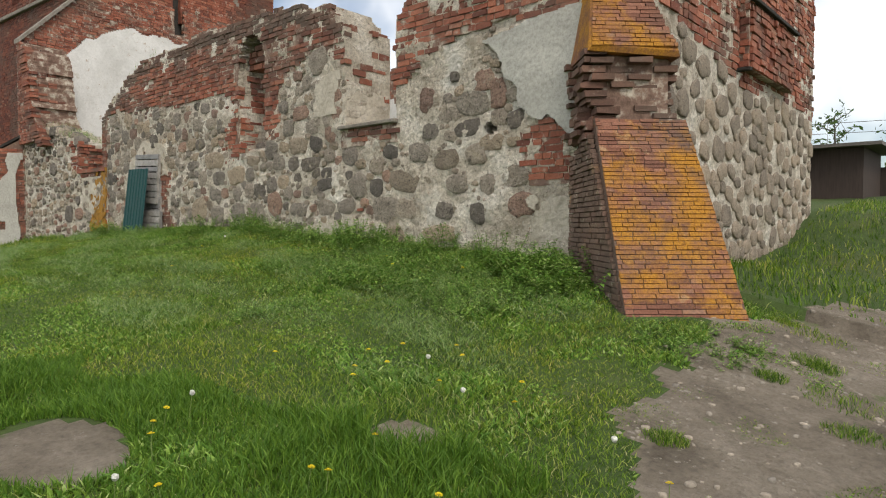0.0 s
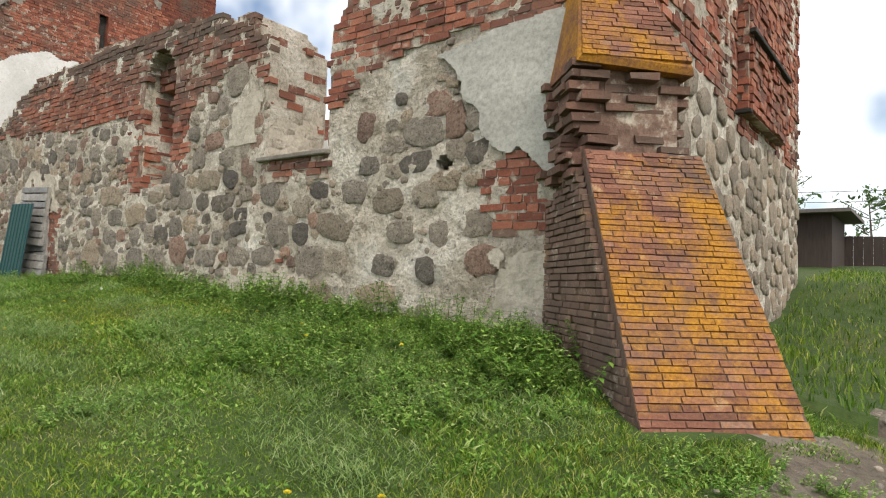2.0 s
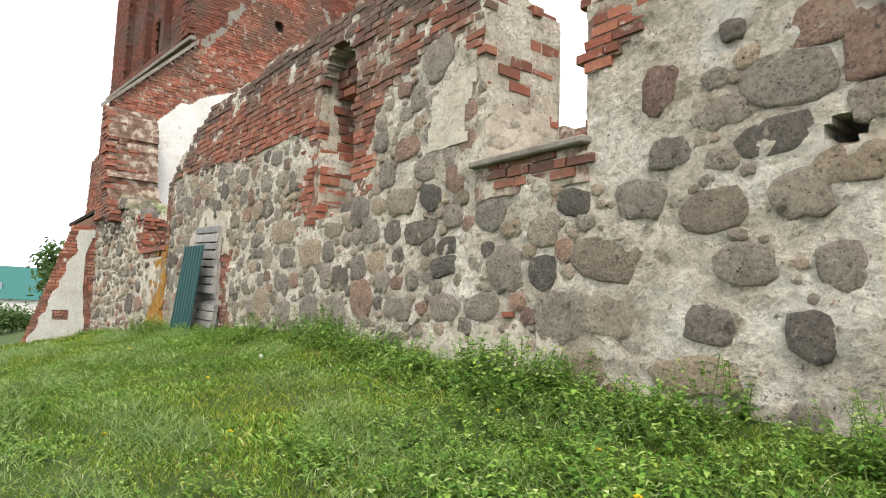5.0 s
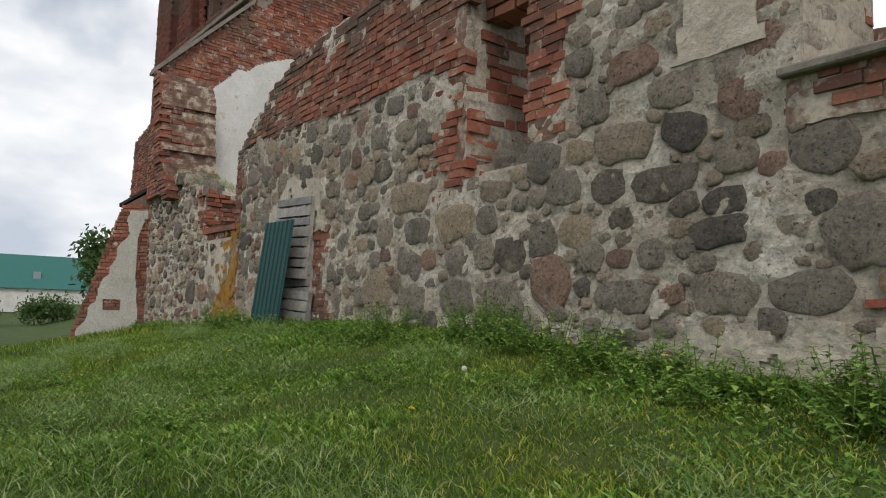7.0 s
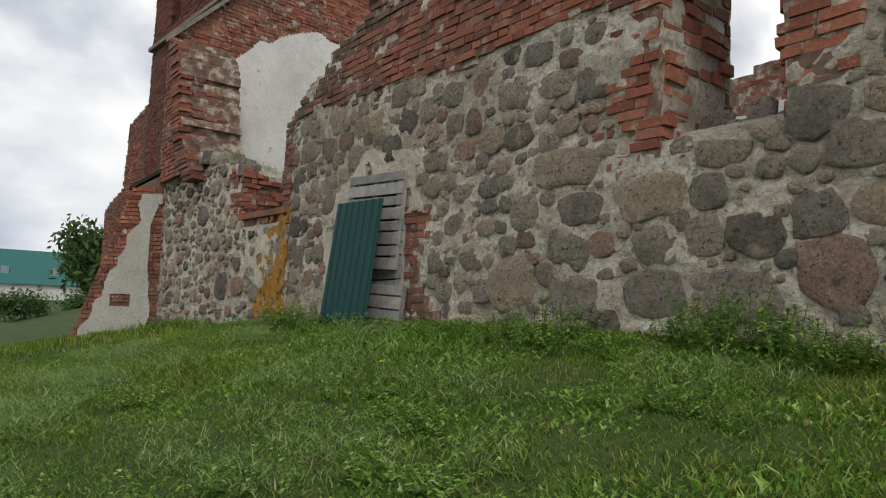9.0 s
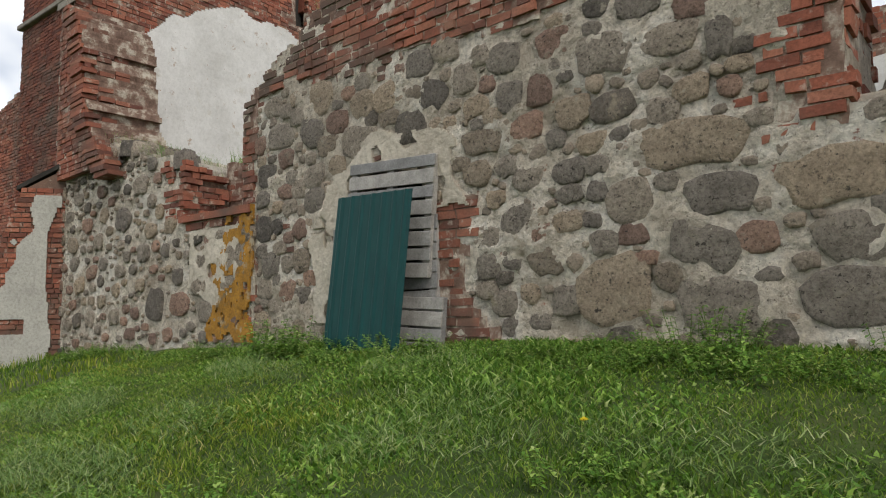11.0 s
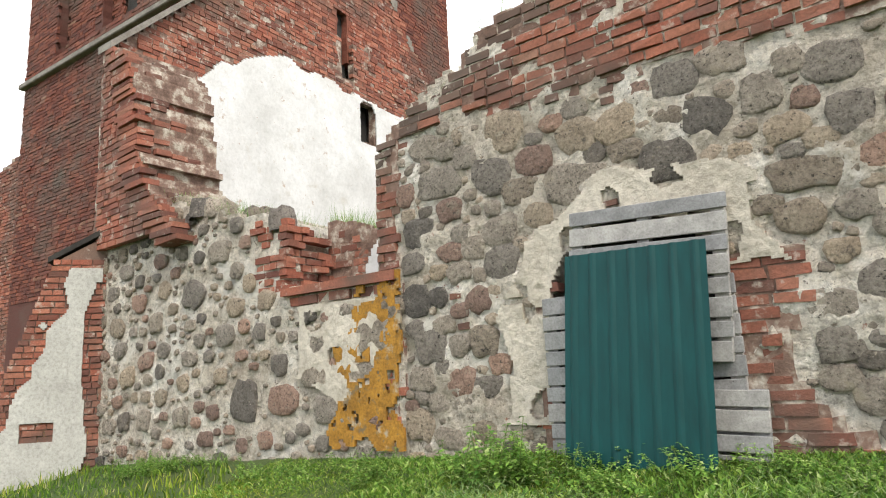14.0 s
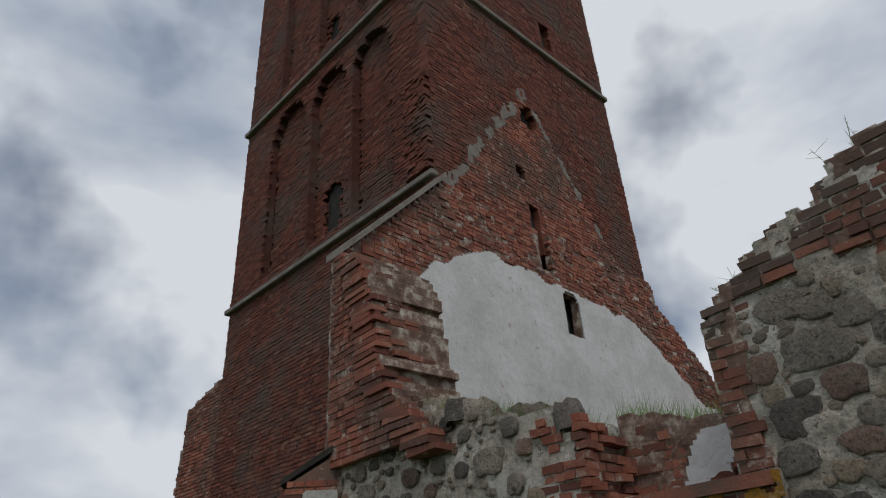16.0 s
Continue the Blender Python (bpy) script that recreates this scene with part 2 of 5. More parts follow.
M_GRASS = mat_leafy("grass_blades", [(0.0, (0.035, 0.085, 0.008)), (0.5, (0.12, 0.21, 0.02)), (0.8, (0.23, 0.32, 0.035)), (0.94, (0.34, 0.36, 0.10)), (1.0, (0.48, 0.44, 0.24))], 0.6,
                    [(0.3, (0.45, 0.66, 0.45)), (0.5, (0.95, 1, 0.9)), (0.68, (1.45, 1.2, 0.8))])
M_WEED = mat_leafy("weed_leaves", [(0.0, (0.06, 0.15, 0.02)), (0.5, (0.14, 0.28, 0.04)), (0.85, (0.27, 0.42, 0.075)), (1.0, (0.42, 0.50, 0.2))])
M_HAY = mat_leafy("cut_grass", [(0.0, (0.10, 0.19, 0.05)), (0.6, (0.21, 0.32, 0.10)), (0.9, (0.30, 0.38, 0.15)), (1.0, (0.42, 0.45, 0.27))])
M_TALL = mat_leafy("tall_grass", [(0.0, (0.05, 0.12, 0.012)), (0.7, (0.10, 0.20, 0.02)), (1.0, (0.17, 0.28, 0.035))])
M_TREE = mat_leafy("tree_leaves", [(0.0, (0.04, 0.08, 0.02)), (1.0, (0.10, 0.17, 0.05))])
M_YELLOW = mat_mottled("dandelion_yellow", [(0.3, (0.75, 0.55, 0.02)), (0.7, (0.85, 0.68, 0.03))], 80.0)
M_FLUFF = mat_mottled("dandelion_fluff", [(0.3, (0.6, 0.6, 0.55)), (0.7, (0.75, 0.75, 0.7))], 80.0)
M_STEM = mat_mottled("plant_stem", [(0.3, (0.13, 0.2, 0.05)), (0.7, (0.2, 0.26, 0.08))], 40.0)
M_BARK = mat_mottled("bark", [(0.3, (0.08, 0.07, 0.06)), (0.7, (0.16, 0.14, 0.12))], 8.0)


def mat_sheet(name, col, rough):
    m, nt, b = mat_new(name, rough)
    streak = tex_noise(nt, 3.0, 5.0, 0.6, (6.0, 6.0, 0.7))
    c = tex_ramp(nt, streak, [(0.3, tuple(v * 0.8 for v in col)), (0.7, tuple(v * 1.2 for v in col))])
    nt.links.new(c, b.inputs["Base Color"])
    b.inputs["Specular IOR Level"].default_value = 0.25
    return m


M_SHEET = mat_sheet("painted_green_steel", (0.001, 0.043, 0.043), 0.55)
M_ROOF_G = mat_sheet("green_roof_tiles", (0.03, 0.13, 0.12), 0.6)
M_SHED = mat_sheet("dark_brown_boards", (0.06, 0.045, 0.04), 0.8)
M_RUST = mat_sheet("grey_roof_sheet", (0.13, 0.12, 0.11), 0.7)
M_GLASS, nt_g, b_g = mat_new("window_glass", 0.08)
b_g.inputs["Base Color"].default_value = (0.25, 0.3, 0.33, 1)

# ---- builders ----
def mesh_np(name, verts, faces_list, smooth=False):
    """A mesh from vertex array and a list of index arrays (k corners each)."""
    me = bpy.data.meshes.new(name)
    verts = np.asarray(verts, dtype=np.float32)
    me.vertices.add(len(verts))
    me.vertices.foreach_set("co", verts.ravel())
    fl = [np.asarray(f, dtype=np.int32) for f in faces_list if len(f)]
    corners = np.concatenate([f.ravel() for f in fl])
    sizes = np.concatenate([np.full(len(f), f.shape[1], dtype=np.int32) for f in fl])
    starts = np.concatenate([[0], np.cumsum(sizes)[:-1]]).astype(np.int32)
    me.loops.add(len(corners))
    me.loops.foreach_set("vertex_index", corners)
    me.polygons.add(len(sizes))
    me.polygons.foreach_set("loop_start", starts)
    me.polygons.foreach_set("use_smooth", np.full(len(sizes), smooth, dtype=bool))
    me.update(calc_edges=True)
    me.validate()
    return me


def put(name, me, mat, parent=None, label="", kind="", category=""):
    if mat and not me.materials:
        me.materials.append(mat)
    ob = new(name, me)
    if parent:
        ob.parent = parent
    return tagged(ob, label, category, "", kind)


def part(name, bm, material, parent, label=""):
    me = bpy.data.meshes.new(name)
    bm.to_mesh(me)
    bm.free()
    return put(name, me, material, parent, label)


def empty(name, label, category, kind="", at=(0, 0, 0)):
    ob = new(name)
    ob.location = at
    return tagged(ob, label, category, "", kind)


def wobble(x, y, s, seed=0.0):
    return noise.noise(Vector((x * s + seed, y * s - seed, seed * 0.37)))


class Frame:
    """A wall face: u along, v up, n outward."""
    def __init__(self, origin, u, n):
        self.o, self.u, self.n = np.array(origin, float), np.array(u, float), np.array(n, float)
        self.v = np.array((0, 0, 1.0))

    def at(self, u, v, d=0.0):
        u, v, d = np.broadcast_arrays(np.asarray(u, float), v, d)
        return self.o + u[..., None] * self.u + v[..., None] * self.v + d[..., None] * self.n

    def matrix(self, u, v, d, su, sv, sn, spin=0.0):
        c, s = math.cos(spin), math.sin(spin)
        a, b = c * self.u + s * self.v, -s * self.u + c * self.v
        p = self.o + u * self.u + v * self.v + d * self.n
        return Matrix(((a[0] * su, b[0] * sv, self.n[0] * sn, p[0]), (a[1] * su, b[1] * sv, self.n[1] * sn, p[1]),
                       (a[2] * su, b[2] * sv, self.n[2] * sn, p[2]), (0, 0, 0, 1)))


def slab(name, fr, inside, u0, u1, v0, v1, step, thick, rough, mat, parent=None, label="", kind="", front=0.0, seed=1.0, category=""):
    """A wall body cut out cell by cell, rough in front, with its thickness behind."""
    nu, nv = int(round((u1 - u0) / step)), int(round((v1 - v0) / step))
    us, vs = np.linspace(u0, u1, nu + 1), np.linspace(v0, v1, nv + 1)
    keep = np.array([[inside((us[i] + us[i + 1]) / 2, (vs[j] + vs[j + 1]) / 2) for j in range(nv)] for i in range(nu)])
    uu, vv = np.meshgrid(us, vs, indexing="ij")
    dd = np.array([[rough * (noise.noise(Vector((u * 2.1, v * 2.1, seed))) + 0.6 * noise.noise(Vector((u * 7.0, v * 7.0, seed + 5))) + 0.35 * noise.noise(Vector((u * 17.0, v * 17.0, seed + 7)))) for v in vs] for u in us])
    ju = np.array([[step * 0.3 * noise.noise(Vector((u * 9.0, v * 9.0, seed + 9))) for v in vs] for u in us])
    jv = np.array([[step * 0.3 * noise.noise(Vector((u * 9.0, v * 9.0, seed + 19))) for v in vs] for u in us])
    f_v = fr.at(uu + ju, vv + jv, front + dd).reshape(-1, 3)
    b_v = fr.at(uu + ju, vv + jv, np.full_like(uu, front - thick)).reshape(-1, 3)
    off, w = len(f_v), nv + 1
    ii, jj = np.nonzero(keep)
    a = ii * w + jj
    quads = [np.stack([a, a + w, a + w + 1, a + 1], 1), np.stack([a + 1, a + w + 1, a + w, a], 1) + off]
    pad = np.pad(keep, 1)
    for di, dj, p, q in ((-1, 0, 0, 1), (1, 0, w + 1, w), (0, -1, w, 0), (0, 1, 1, w + 1)):
        edge = keep & ~pad[1 + di:1 + di + nu, 1 + dj:1 + dj + nv]
        i2, j2 = np.nonzero(edge)
        e = i2 * w + j2
        quads.append(np.stack([e + p, e + q, e + q + off, e + p + off], 1))
    allq = np.concatenate(quads)
    used, inv = np.unique(allq, return_inverse=True)
    verts = np.concatenate([f_v, b_v])[used]
    # the axes may be left-handed: turn the faces so that the front looks outward
    if np.dot(np.cross(fr.u, fr.v), fr.n) < 0:
        inv = inv.reshape(-1, 4)[:, ::-1]
    me = mesh_np(name, verts, [inv.reshape(-1, 4)])
    return put(name, me, mat, parent, label, kind, category)


BOX = np.array([[-1, -1, -1], [1, -1, -1], [1, 1, -1], [-1, 1, -1], [-0.97, -0.93, 1], [0.97, -0.93, 1], [0.97, 0.93, 1], [-0.97, 0.93, 1]], float)
BOX_F = np.array([[4, 5, 6, 7], [0, 1, 5, 4], [1, 2, 6, 5], [2, 3, 7, 6], [3, 0, 4, 7]])


def bricks_joined(name, fr, cells, depth, mat, parent, seed=0, label=""):
    """Many bricks in one mesh. cells: u, v, half length, half height, forward."""
    rng = np.random.default_rng(seed)
    c = np.array(cells)
    loc = BOX[None] * np.stack([c[:, 2], c[:, 3], np.full(len(c), depth / 2)], 1)[:, None]
    loc = loc + rng.normal(0, 0.004, loc.shape)
    p = fr.at(c[:, 0][:, None] + loc[..., 0], c[:, 1][:, None] + loc[..., 1], (c[:, 4] - depth / 2)[:, None] + loc[..., 2])
    fcs = BOX_F[None] + 8 * np.arange(len(c))[:, None, None]
    if np.dot(np.cross(fr.u, fr.v), fr.n) < 0:
        fcs = fcs[..., ::-1]
    me = mesh_np(name, p.reshape(-1, 3), [fcs.reshape(-1, 4)])
    return put(name, me, mat, parent, label, "stuff")


def brick_meshes(mat, tag):
    out = []
    for k in range(6):
        rng = np.random.default_rng(100 + k)
        v = np.concatenate([BOX[:4] * (1, 1, 1), np.array([[-1, -1, 0.55], [1, -1, 0.55], [1, 1, 0.55], [-1, 1, 0.55]]), BOX[4:] * (1, 1, 1)])
        v[4:8] += rng.normal(0, 0.03, (4, 3)) * (0.6, 1, 0.6)
        v[8:] += rng.normal(0, 0.05, (4, 3)) * (0.4, 0.9, 0.8)
        f = [[8, 9, 10, 11]] + [[a, (a + 1) % 4, 4 + (a + 1) % 4, 4 + a] for a in range(4)] + [[4 + a, 4 + (a + 1) % 4, 8 + (a + 1) % 4, 8 + a] for a in range(4)]
        me = mesh_np("brick_" + tag, v, [np.array(f)])
        me.materials.append(mat)
        out.append(me)
    return out


def bricks_single(fr, cells, depth, meshes, parent, seed=0, name="brick"):
    rng = random.Random(seed)
    flip = -1 if np.dot(np.cross(fr.u, fr.v), fr.n) < 0 else 1
    for u, v, hu, hv, d in cells:
        ob = new(name, rng.choice(meshes))
        ob.parent = parent
        ob.matrix_local = fr.matrix(u, v, d - depth / 2, hu * rng.choice((-1, 1)) * 1.0, hv, depth / 2, rng.gauss(0, 0.012))


BR = brick_meshes(M_BRICK, "wall")
BRT = brick_meshes(M_BRICK_TO, "tower")


def brickwork(fr, cells, depth, mat, meshes, parent, seed, rank, most=290):
    """Brick facing: the nearest bricks singly, the rest joined."""
    cells = sorted(cells, key=rank)
    bricks_single(fr, cells[:most], depth, meshes, parent, seed)
    if len(cells) > most:
        bricks_joined("brickwork", fr, cells[most:], depth, mat, parent, seed)


def courses(inside, u0, u1, v0, v1, rise, length, joint, seed, miss=0.0, jut=0.012, wave=0.0):
    """Brick cells in running bond, headers now and then."""
    rng = random.Random(seed)
    out, row = [], 0
    v = v0 + rise / 2
    while v < v1:
        u = u0 - rng.random() * length
        while u < u1:
            ln = length if rng.random() < 0.6 else length / 2
            lo_u, hi_u = max(u, u0), min(u + ln, u1)
            nxt = u + ln
            if hi_u - lo_u < 0.07:
                u = nxt
                continue
            u, ln = lo_u, hi_u - lo_u
            uc, vc = u + ln / 2, v + wave * noise.noise(Vector((u * 0.5, v * 0.5, seed)))
            if inside(uc, vc) and inside(uc - ln * 0.2, vc) and inside(uc + ln * 0.2, vc) and rng.random() >= miss:
                out.append((uc, vc, (ln - joint) / 2 * rng.uniform(0.96, 1.02), (rise - joint) / 2 * rng.uniform(0.95, 1.04), rng.gauss(0.0, jut)))
            u = nxt
        v += rise
        row += 1
    return out


def face_courses(edges, v1, rise, length, joint, seed, jut=0.003):
    """Brick rows cut at slanting edges; edges(v) gives the two ends of a row."""
    rng = random.Random(seed)
    out, v = [], rise / 2
    while v < v1:
        a, b = edges(v)
        u = a - rng.random() * length
        while u < b:
            ln = length if rng.random() < 0.65 else length / 2
            lo, hi = max(u, a), min(u + ln, b)
            u += ln
            if hi - lo > 0.025:
                out.append(((lo + hi) / 2, v, (hi - lo - joint) / 2, (rise - joint) / 2 * rng.uniform(0.94, 1.03), rng.gauss(0, jut)))
        v += rise
    return out


def stone_meshes(mat, tag, count=7):
    out = []
    for k in range(count):
        rng = np.random.default_rng(40 + k)
        n = 13
        ang = np.linspace(0, 2 * np.pi, n, endpoint=False) + rng.normal(0, 0.09, n)
        sq = 2.6 + rng.random() * 1.6
        rad = (np.abs(np.cos(ang)) ** sq + np.abs(np.sin(ang)) ** sq) ** (-1 / sq) * (1 + rng.normal(0, 0.085, n))
        vs, fs = [], []
        for s, z in ((1.03, -0.9), (1.0, 0.2), (0.9, 0.72), (0.55, 0.92)):
            zz = z + rng.normal(0, 0.13, n) * (s < 1)
            vs.append(np.stack([rad * s * np.cos(ang), rad * s * np.sin(ang), zz], 1))
        vs = np.concatenate(vs + [np.array([[rng.normal(0, 0.1), rng.normal(0, 0.1), 1.0]])])
        for r in range(3):
            for a in range(n):
                b = (a + 1) % n
                fs.append([r * n + a, r * n + b, (r + 1) * n + b, (r + 1) * n + a])
        tris = [[3 * n + a, 3 * n + (a + 1) % n, 4 * n] for a in range(n)]
        me = mesh_np("stone_" + tag, vs, [np.array(fs), np.array(tris)], True)
        me.materials.append(mat)
        out.append(me)
    return out


STONES = {k: stone_meshes(m, k) for k, m in M_STONE.items()}


def stone_objects(fr, cells, parent, seed=0):
    """cells: u, v, width, height, tone."""
    rng = random.Random(seed)
    for u, v, w, h, tone in cells:
        ob = new("stone", rng.choice(STONES[tone]))
        ob.parent = parent
        ob.matrix_local = fr.matrix(u, v, 0.0, w / 2, h / 2, 0.016 + 0.028 * min(w, h), rng.gauss(0, 0.12))


def stones_joined(name, fr, cells, mat, parent, seed=0, label=""):
    rng = np.random.default_rng(seed)
    vs, fq, ft, off = [], [], [], 0
    src = STONES["grey"]
    lib = []
    for me in src:
        co = np.zeros(len(me.vertices) * 3, dtype=np.float32)
        me.vertices.foreach_get("co", co)
        lib.append((co.reshape(-1, 3), np.array([list(p.vertices) for p in me.polygons if len(p.vertices) == 4]), np.array([list(p.vertices) for p in me.polygons if len(p.vertices) == 3])))
    for u, v, w, h, _ in cells:
        co, q, t = lib[rng.integers(len(lib))]
        a = rng.normal(0, 0.3)
        x, y = co[:, 0] * w / 2, co[:, 1] * h / 2
        vs.append(fr.at(u + x * math.cos(a) - y * math.sin(a), v + x * math.sin(a) + y * math.cos(a), co[:, 2] * (0.012 + 0.03 * min(w, h))))
        fq.append(q + off)
        ft.append(t + off)
        off += len(co)
    fq, ft = np.concatenate(fq), np.concatenate(ft)
    if np.dot(np.cross(fr.u, fr.v), fr.n) < 0:
        fq, ft = fq[:, ::-1], ft[:, ::-1]
    return put(name, mesh_np(name, np.concatenate(vs), [fq, ft], True), mat, parent, label, "stuff")


def scatter_stones(inside, u0, u1, v0, v1, sizes, tries, taken, seed, gap=0.82):
    """Fill the free space with stones, large first."""
    rng = random.Random(seed)
    out = []
    held = [np.array([c[k] for c in taken] + [0.0] * 4000) for k in range(4)]
    for lo, hi, n in zip(sizes[:-1], sizes[1:], tries):
        for _ in range(n):
            w = rng.uniform(min(lo, hi), max(lo, hi))
            h = w * rng.uniform(0.6, 0.95)
            u, v = rng.uniform(u0, u1), rng.uniform(v0, v1)
            if not (inside(u - w * 0.4, v) and inside(u + w * 0.4, v) and inside(u, v + h * 0.4) and inside(u, v - h * 0.3)):
                continue
            m = len(taken)
            if (((u - held[0][:m]) / (w + held[2][:m])) ** 2 + ((v - held[1][:m]) / (h + held[3][:m])) ** 2 > (gap / 2) ** 2).all():
                for k, q in enumerate((u, v, w, h)):
                    held[k][m] = q
                tone = rng.choices(("grey", "tan", "red", "dark"), (5, 3.5, 1.8, 1.6))[0]
                taken.append((u, v, w, h, tone))
                out.append(taken[-1])
    return out


def box_bm(*boxes, bevel=0.0):
    """bmesh of boxes given as (centre, half sizes[, z turn])."""
    bm = bmesh.new()
    for b in boxes:
        c, hs = b[0], b[1]
        turn = Matrix.Rotation(b[2], 4, "Z") if len(b) > 2 else Matrix()
        bmesh.ops.create_cube(bm, size=2.0, matrix=Matrix.Translation(c) @ turn @ Matrix.Diagonal((*hs, 1)))
    if bevel:
        bmesh.ops.bevel(bm, geom=bm.edges[:], offset=bevel, segments=1, affect="EDGES")
    return bm


def lerp_at(x, pts):
    return float(np.interp(x, [p[0] for p in pts], [p[1] for p in pts]))

# ---- ground ----
BASE_X = ((-40, 0.0), (-26, 0.3), (-24, 0.4), (-18.5, 0.68), (-15, 0.84), (-10, 0.86), (-6.5, 0.66), (-3.4, 0.5), (0, 0.25), (6, 0.1))
BASE_Y = ((7.7, 0.45), (11.2, 0.36), (13.9, 0.62), (15.6, 1.2), (25, 1.9), (60, 2.3))


def ground_z(x, y):
    dx, dy = max(x + 3.1, 0.0, -24 - x), max(7.7 - y, 0.0)
    if y > 7.7:
        base = lerp_at(y, BASE_Y) if x > -14 else lerp_at(x, BASE_X)
        fall = max(0.0, min(1.0, (14 - y) / 5.0))
    else:
        base, fall = lerp_at(x, BASE_X), 1.0
    d = math.hypot(dx, dy)
    z = base - fall * (0.185 * min(d, 3.2) + 0.10 * min(max(d - 3.2, 0), 4.0) + 0.02 * min(max(d - 7.2, 0), 10.0))
    near = max(0.0, 1.0 - d / 30.0)
    return z + near * (0.05 * wobble(x, y, 0.45, 3.0) + 0.025 * wobble(x, y, 1.7, 8.0))


def dirt_amount(x, y):
    """Bare trodden soil round the corner, beside the path."""
    edge = -1.3 - 0.2 * (y - 2.9) + 0.45 * wobble(x, y, 0.9, 4.0) + 0.2 * wobble(x, y, 3.0, 5.0) if y < 7.0 else -1.9 + 0.35 * (y - 7.0) + 0.5 * wobble(x, y, 0.8, 4.0)
    a = max(0.0, min(1.0, (x - edge) / 0.35))
    if y < 2.2:
        a *= max(0.0, min(1.0, (y - 1.2)))
    if y > 8.3:
        a *= max(0.0, min(1.0, (10.5 - y) / 2.2))
    a *= max(0.0, min(1.0, (3.4 + 0.9 * wobble(x, y, 0.7, 9.0) - x) / 1.2))
    s1 = max(0.0, 1.0 - math.hypot((x + 3.8) / 0.75, (y - 1.95) / 0.42))
    s2 = max(0.0, 1.0 - math.hypot((x + 2.45) / 0.3, (y - 3.32) / 0.24))
    return min(1.0, max(a, 2.5 * s1, 2.0 * s2))


gx = np.concatenate([np.linspace(-400, -45, 12), np.arange(-40, -27, 1.0), np.arange(-27, -3.5, 0.16), np.arange(-3.5, 2.5, 0.07), np.arange(2.5, 6.01, 0.16), np.linspace(8, 40, 12), np.linspace(60, 400, 8)])
gy = np.concatenate([np.linspace(-400, -40, 8), np.linspace(-30, -4, 10), np.arange(-3, 1.5, 0.16), np.arange(1.5, 8.01, 0.08), np.arange(8.5, 30, 0.6), np.linspace(34, 400, 12)])
gxx, gyy = np.meshgrid(gx, gy, indexing="ij")
gzz = np.array([[ground_z(x, y) for y in gy] for x in gx])
gi, gj = np.meshgrid(np.arange(len(gx) - 1), np.arange(len(gy) - 1), indexing="ij")
ga = (gi * len(gy) + gj).ravel()
g_faces = np.stack([ga, ga + len(gy), ga + len(gy) + 1, ga + 1], 1)
g_mesh = mesh_np("ground", np.stack([gxx, gyy, gzz], -1).reshape(-1, 3), [g_faces], True)
g_mesh.materials.append(M_EARTH)
g_mesh.materials.append(M_DIRT)
gcx, gcy = (gxx[:-1, :-1] + 0.04).ravel(), (gyy[:-1, :-1] + 0.04).ravel()
g_idx = np.array([1 if (-5 < x < 6 and -3 < y < 12 and dirt_amount(x, y) > 0.55) else 0 for x, y in zip(gcx, gcy)], dtype=np.int32)
g_mesh.polygons.foreach_set("material_index", g_idx)
ground = put("ground", g_mesh, None, None, "uneven green meadow with trodden bare soil by the corner", "structure", "ground")

# ---- south nave wall ----
F_S = Frame((0, 7.7, 0), (1, 0, 0), (0, -1, 0))
TOP_S = ((-17.75, 3.5), (-17.55, 3.85), (-17.1, 4.05), (-16.3, 4.4), (-15.4, 4.72), (-13.2, 4.8), (-11.5, 4.8), (-9.6, 4.78), (-8.6, 4.5), (-8.2, 4.2))
TOP_E = ((-7.0, 3.95), (-6.75, 4.3), (-6.4, 4.7), (-5.0, 5.3), (-3.0, 5.8))
LINE_S = ((-17.6, 3.62), (-16.9, 3.75), (-15.8, 3.55), (-14.6, 3.62), (-13.9, 3.42), (-12.4, 3.6), (-11.7, 3.45), (-11.3, 2.75), (-10.3, 2.95), (-9.9, 3.45), (-8.9, 3.95), (-8.3, 3.55), (-6.95, 3.0), (-6.4, 3.3), (-5.6, 3.55), (-3.2, 3.6))


def in_niche(u, v, grow=0.0):
    if v < 3.9 + 0.0:
        return -11.32 - grow < u < -10.42 + grow and v > 2.32 - grow
    return math.hypot(u + 10.87, (v - 3.95) * 0.8) < 0.45 + grow


def in_door(u, v, grow=0.0):
    if v < 1.85:
        return -15.9 - grow < u < -14.55 + grow
    return math.hypot((u + 15.22) * 1.0, (v - 1.85) * 1.05) < 0.68 + grow


def top_s(u):
    step = 0.07 * round(2.2 * wobble(u, 0, 2.6, 2.0))
    if u < -8.15:
        return lerp_at(u, TOP_S) + step
    return lerp_at(u, TOP_E) + step if u > -7.0 else 2.47


def south_solid(u, v):
    if not -17.75 < u < -3.15:
        return False
    if v > top_s(u) or in_niche(u, v) or in_door(u, v):
        return False
    if math.hypot((u + 5.2) / 1.2, v - 2.21) < 0.085:
        return False
    return True


wall_south = slab("wall_south", F_S, south_solid, -17.75, -3.15, -0.3, 5.8, 0.045, 1.0, 0.034, M_MORTAR, None,
                  "ruined church wall of fieldstones and red brick in pale lime mortar", "structure", 0.0, 1.0, "wall")


def line_s(u):
    return lerp_at(u, LINE_S) + 0.09 * wobble(u, 0, 2.3, 6.0)


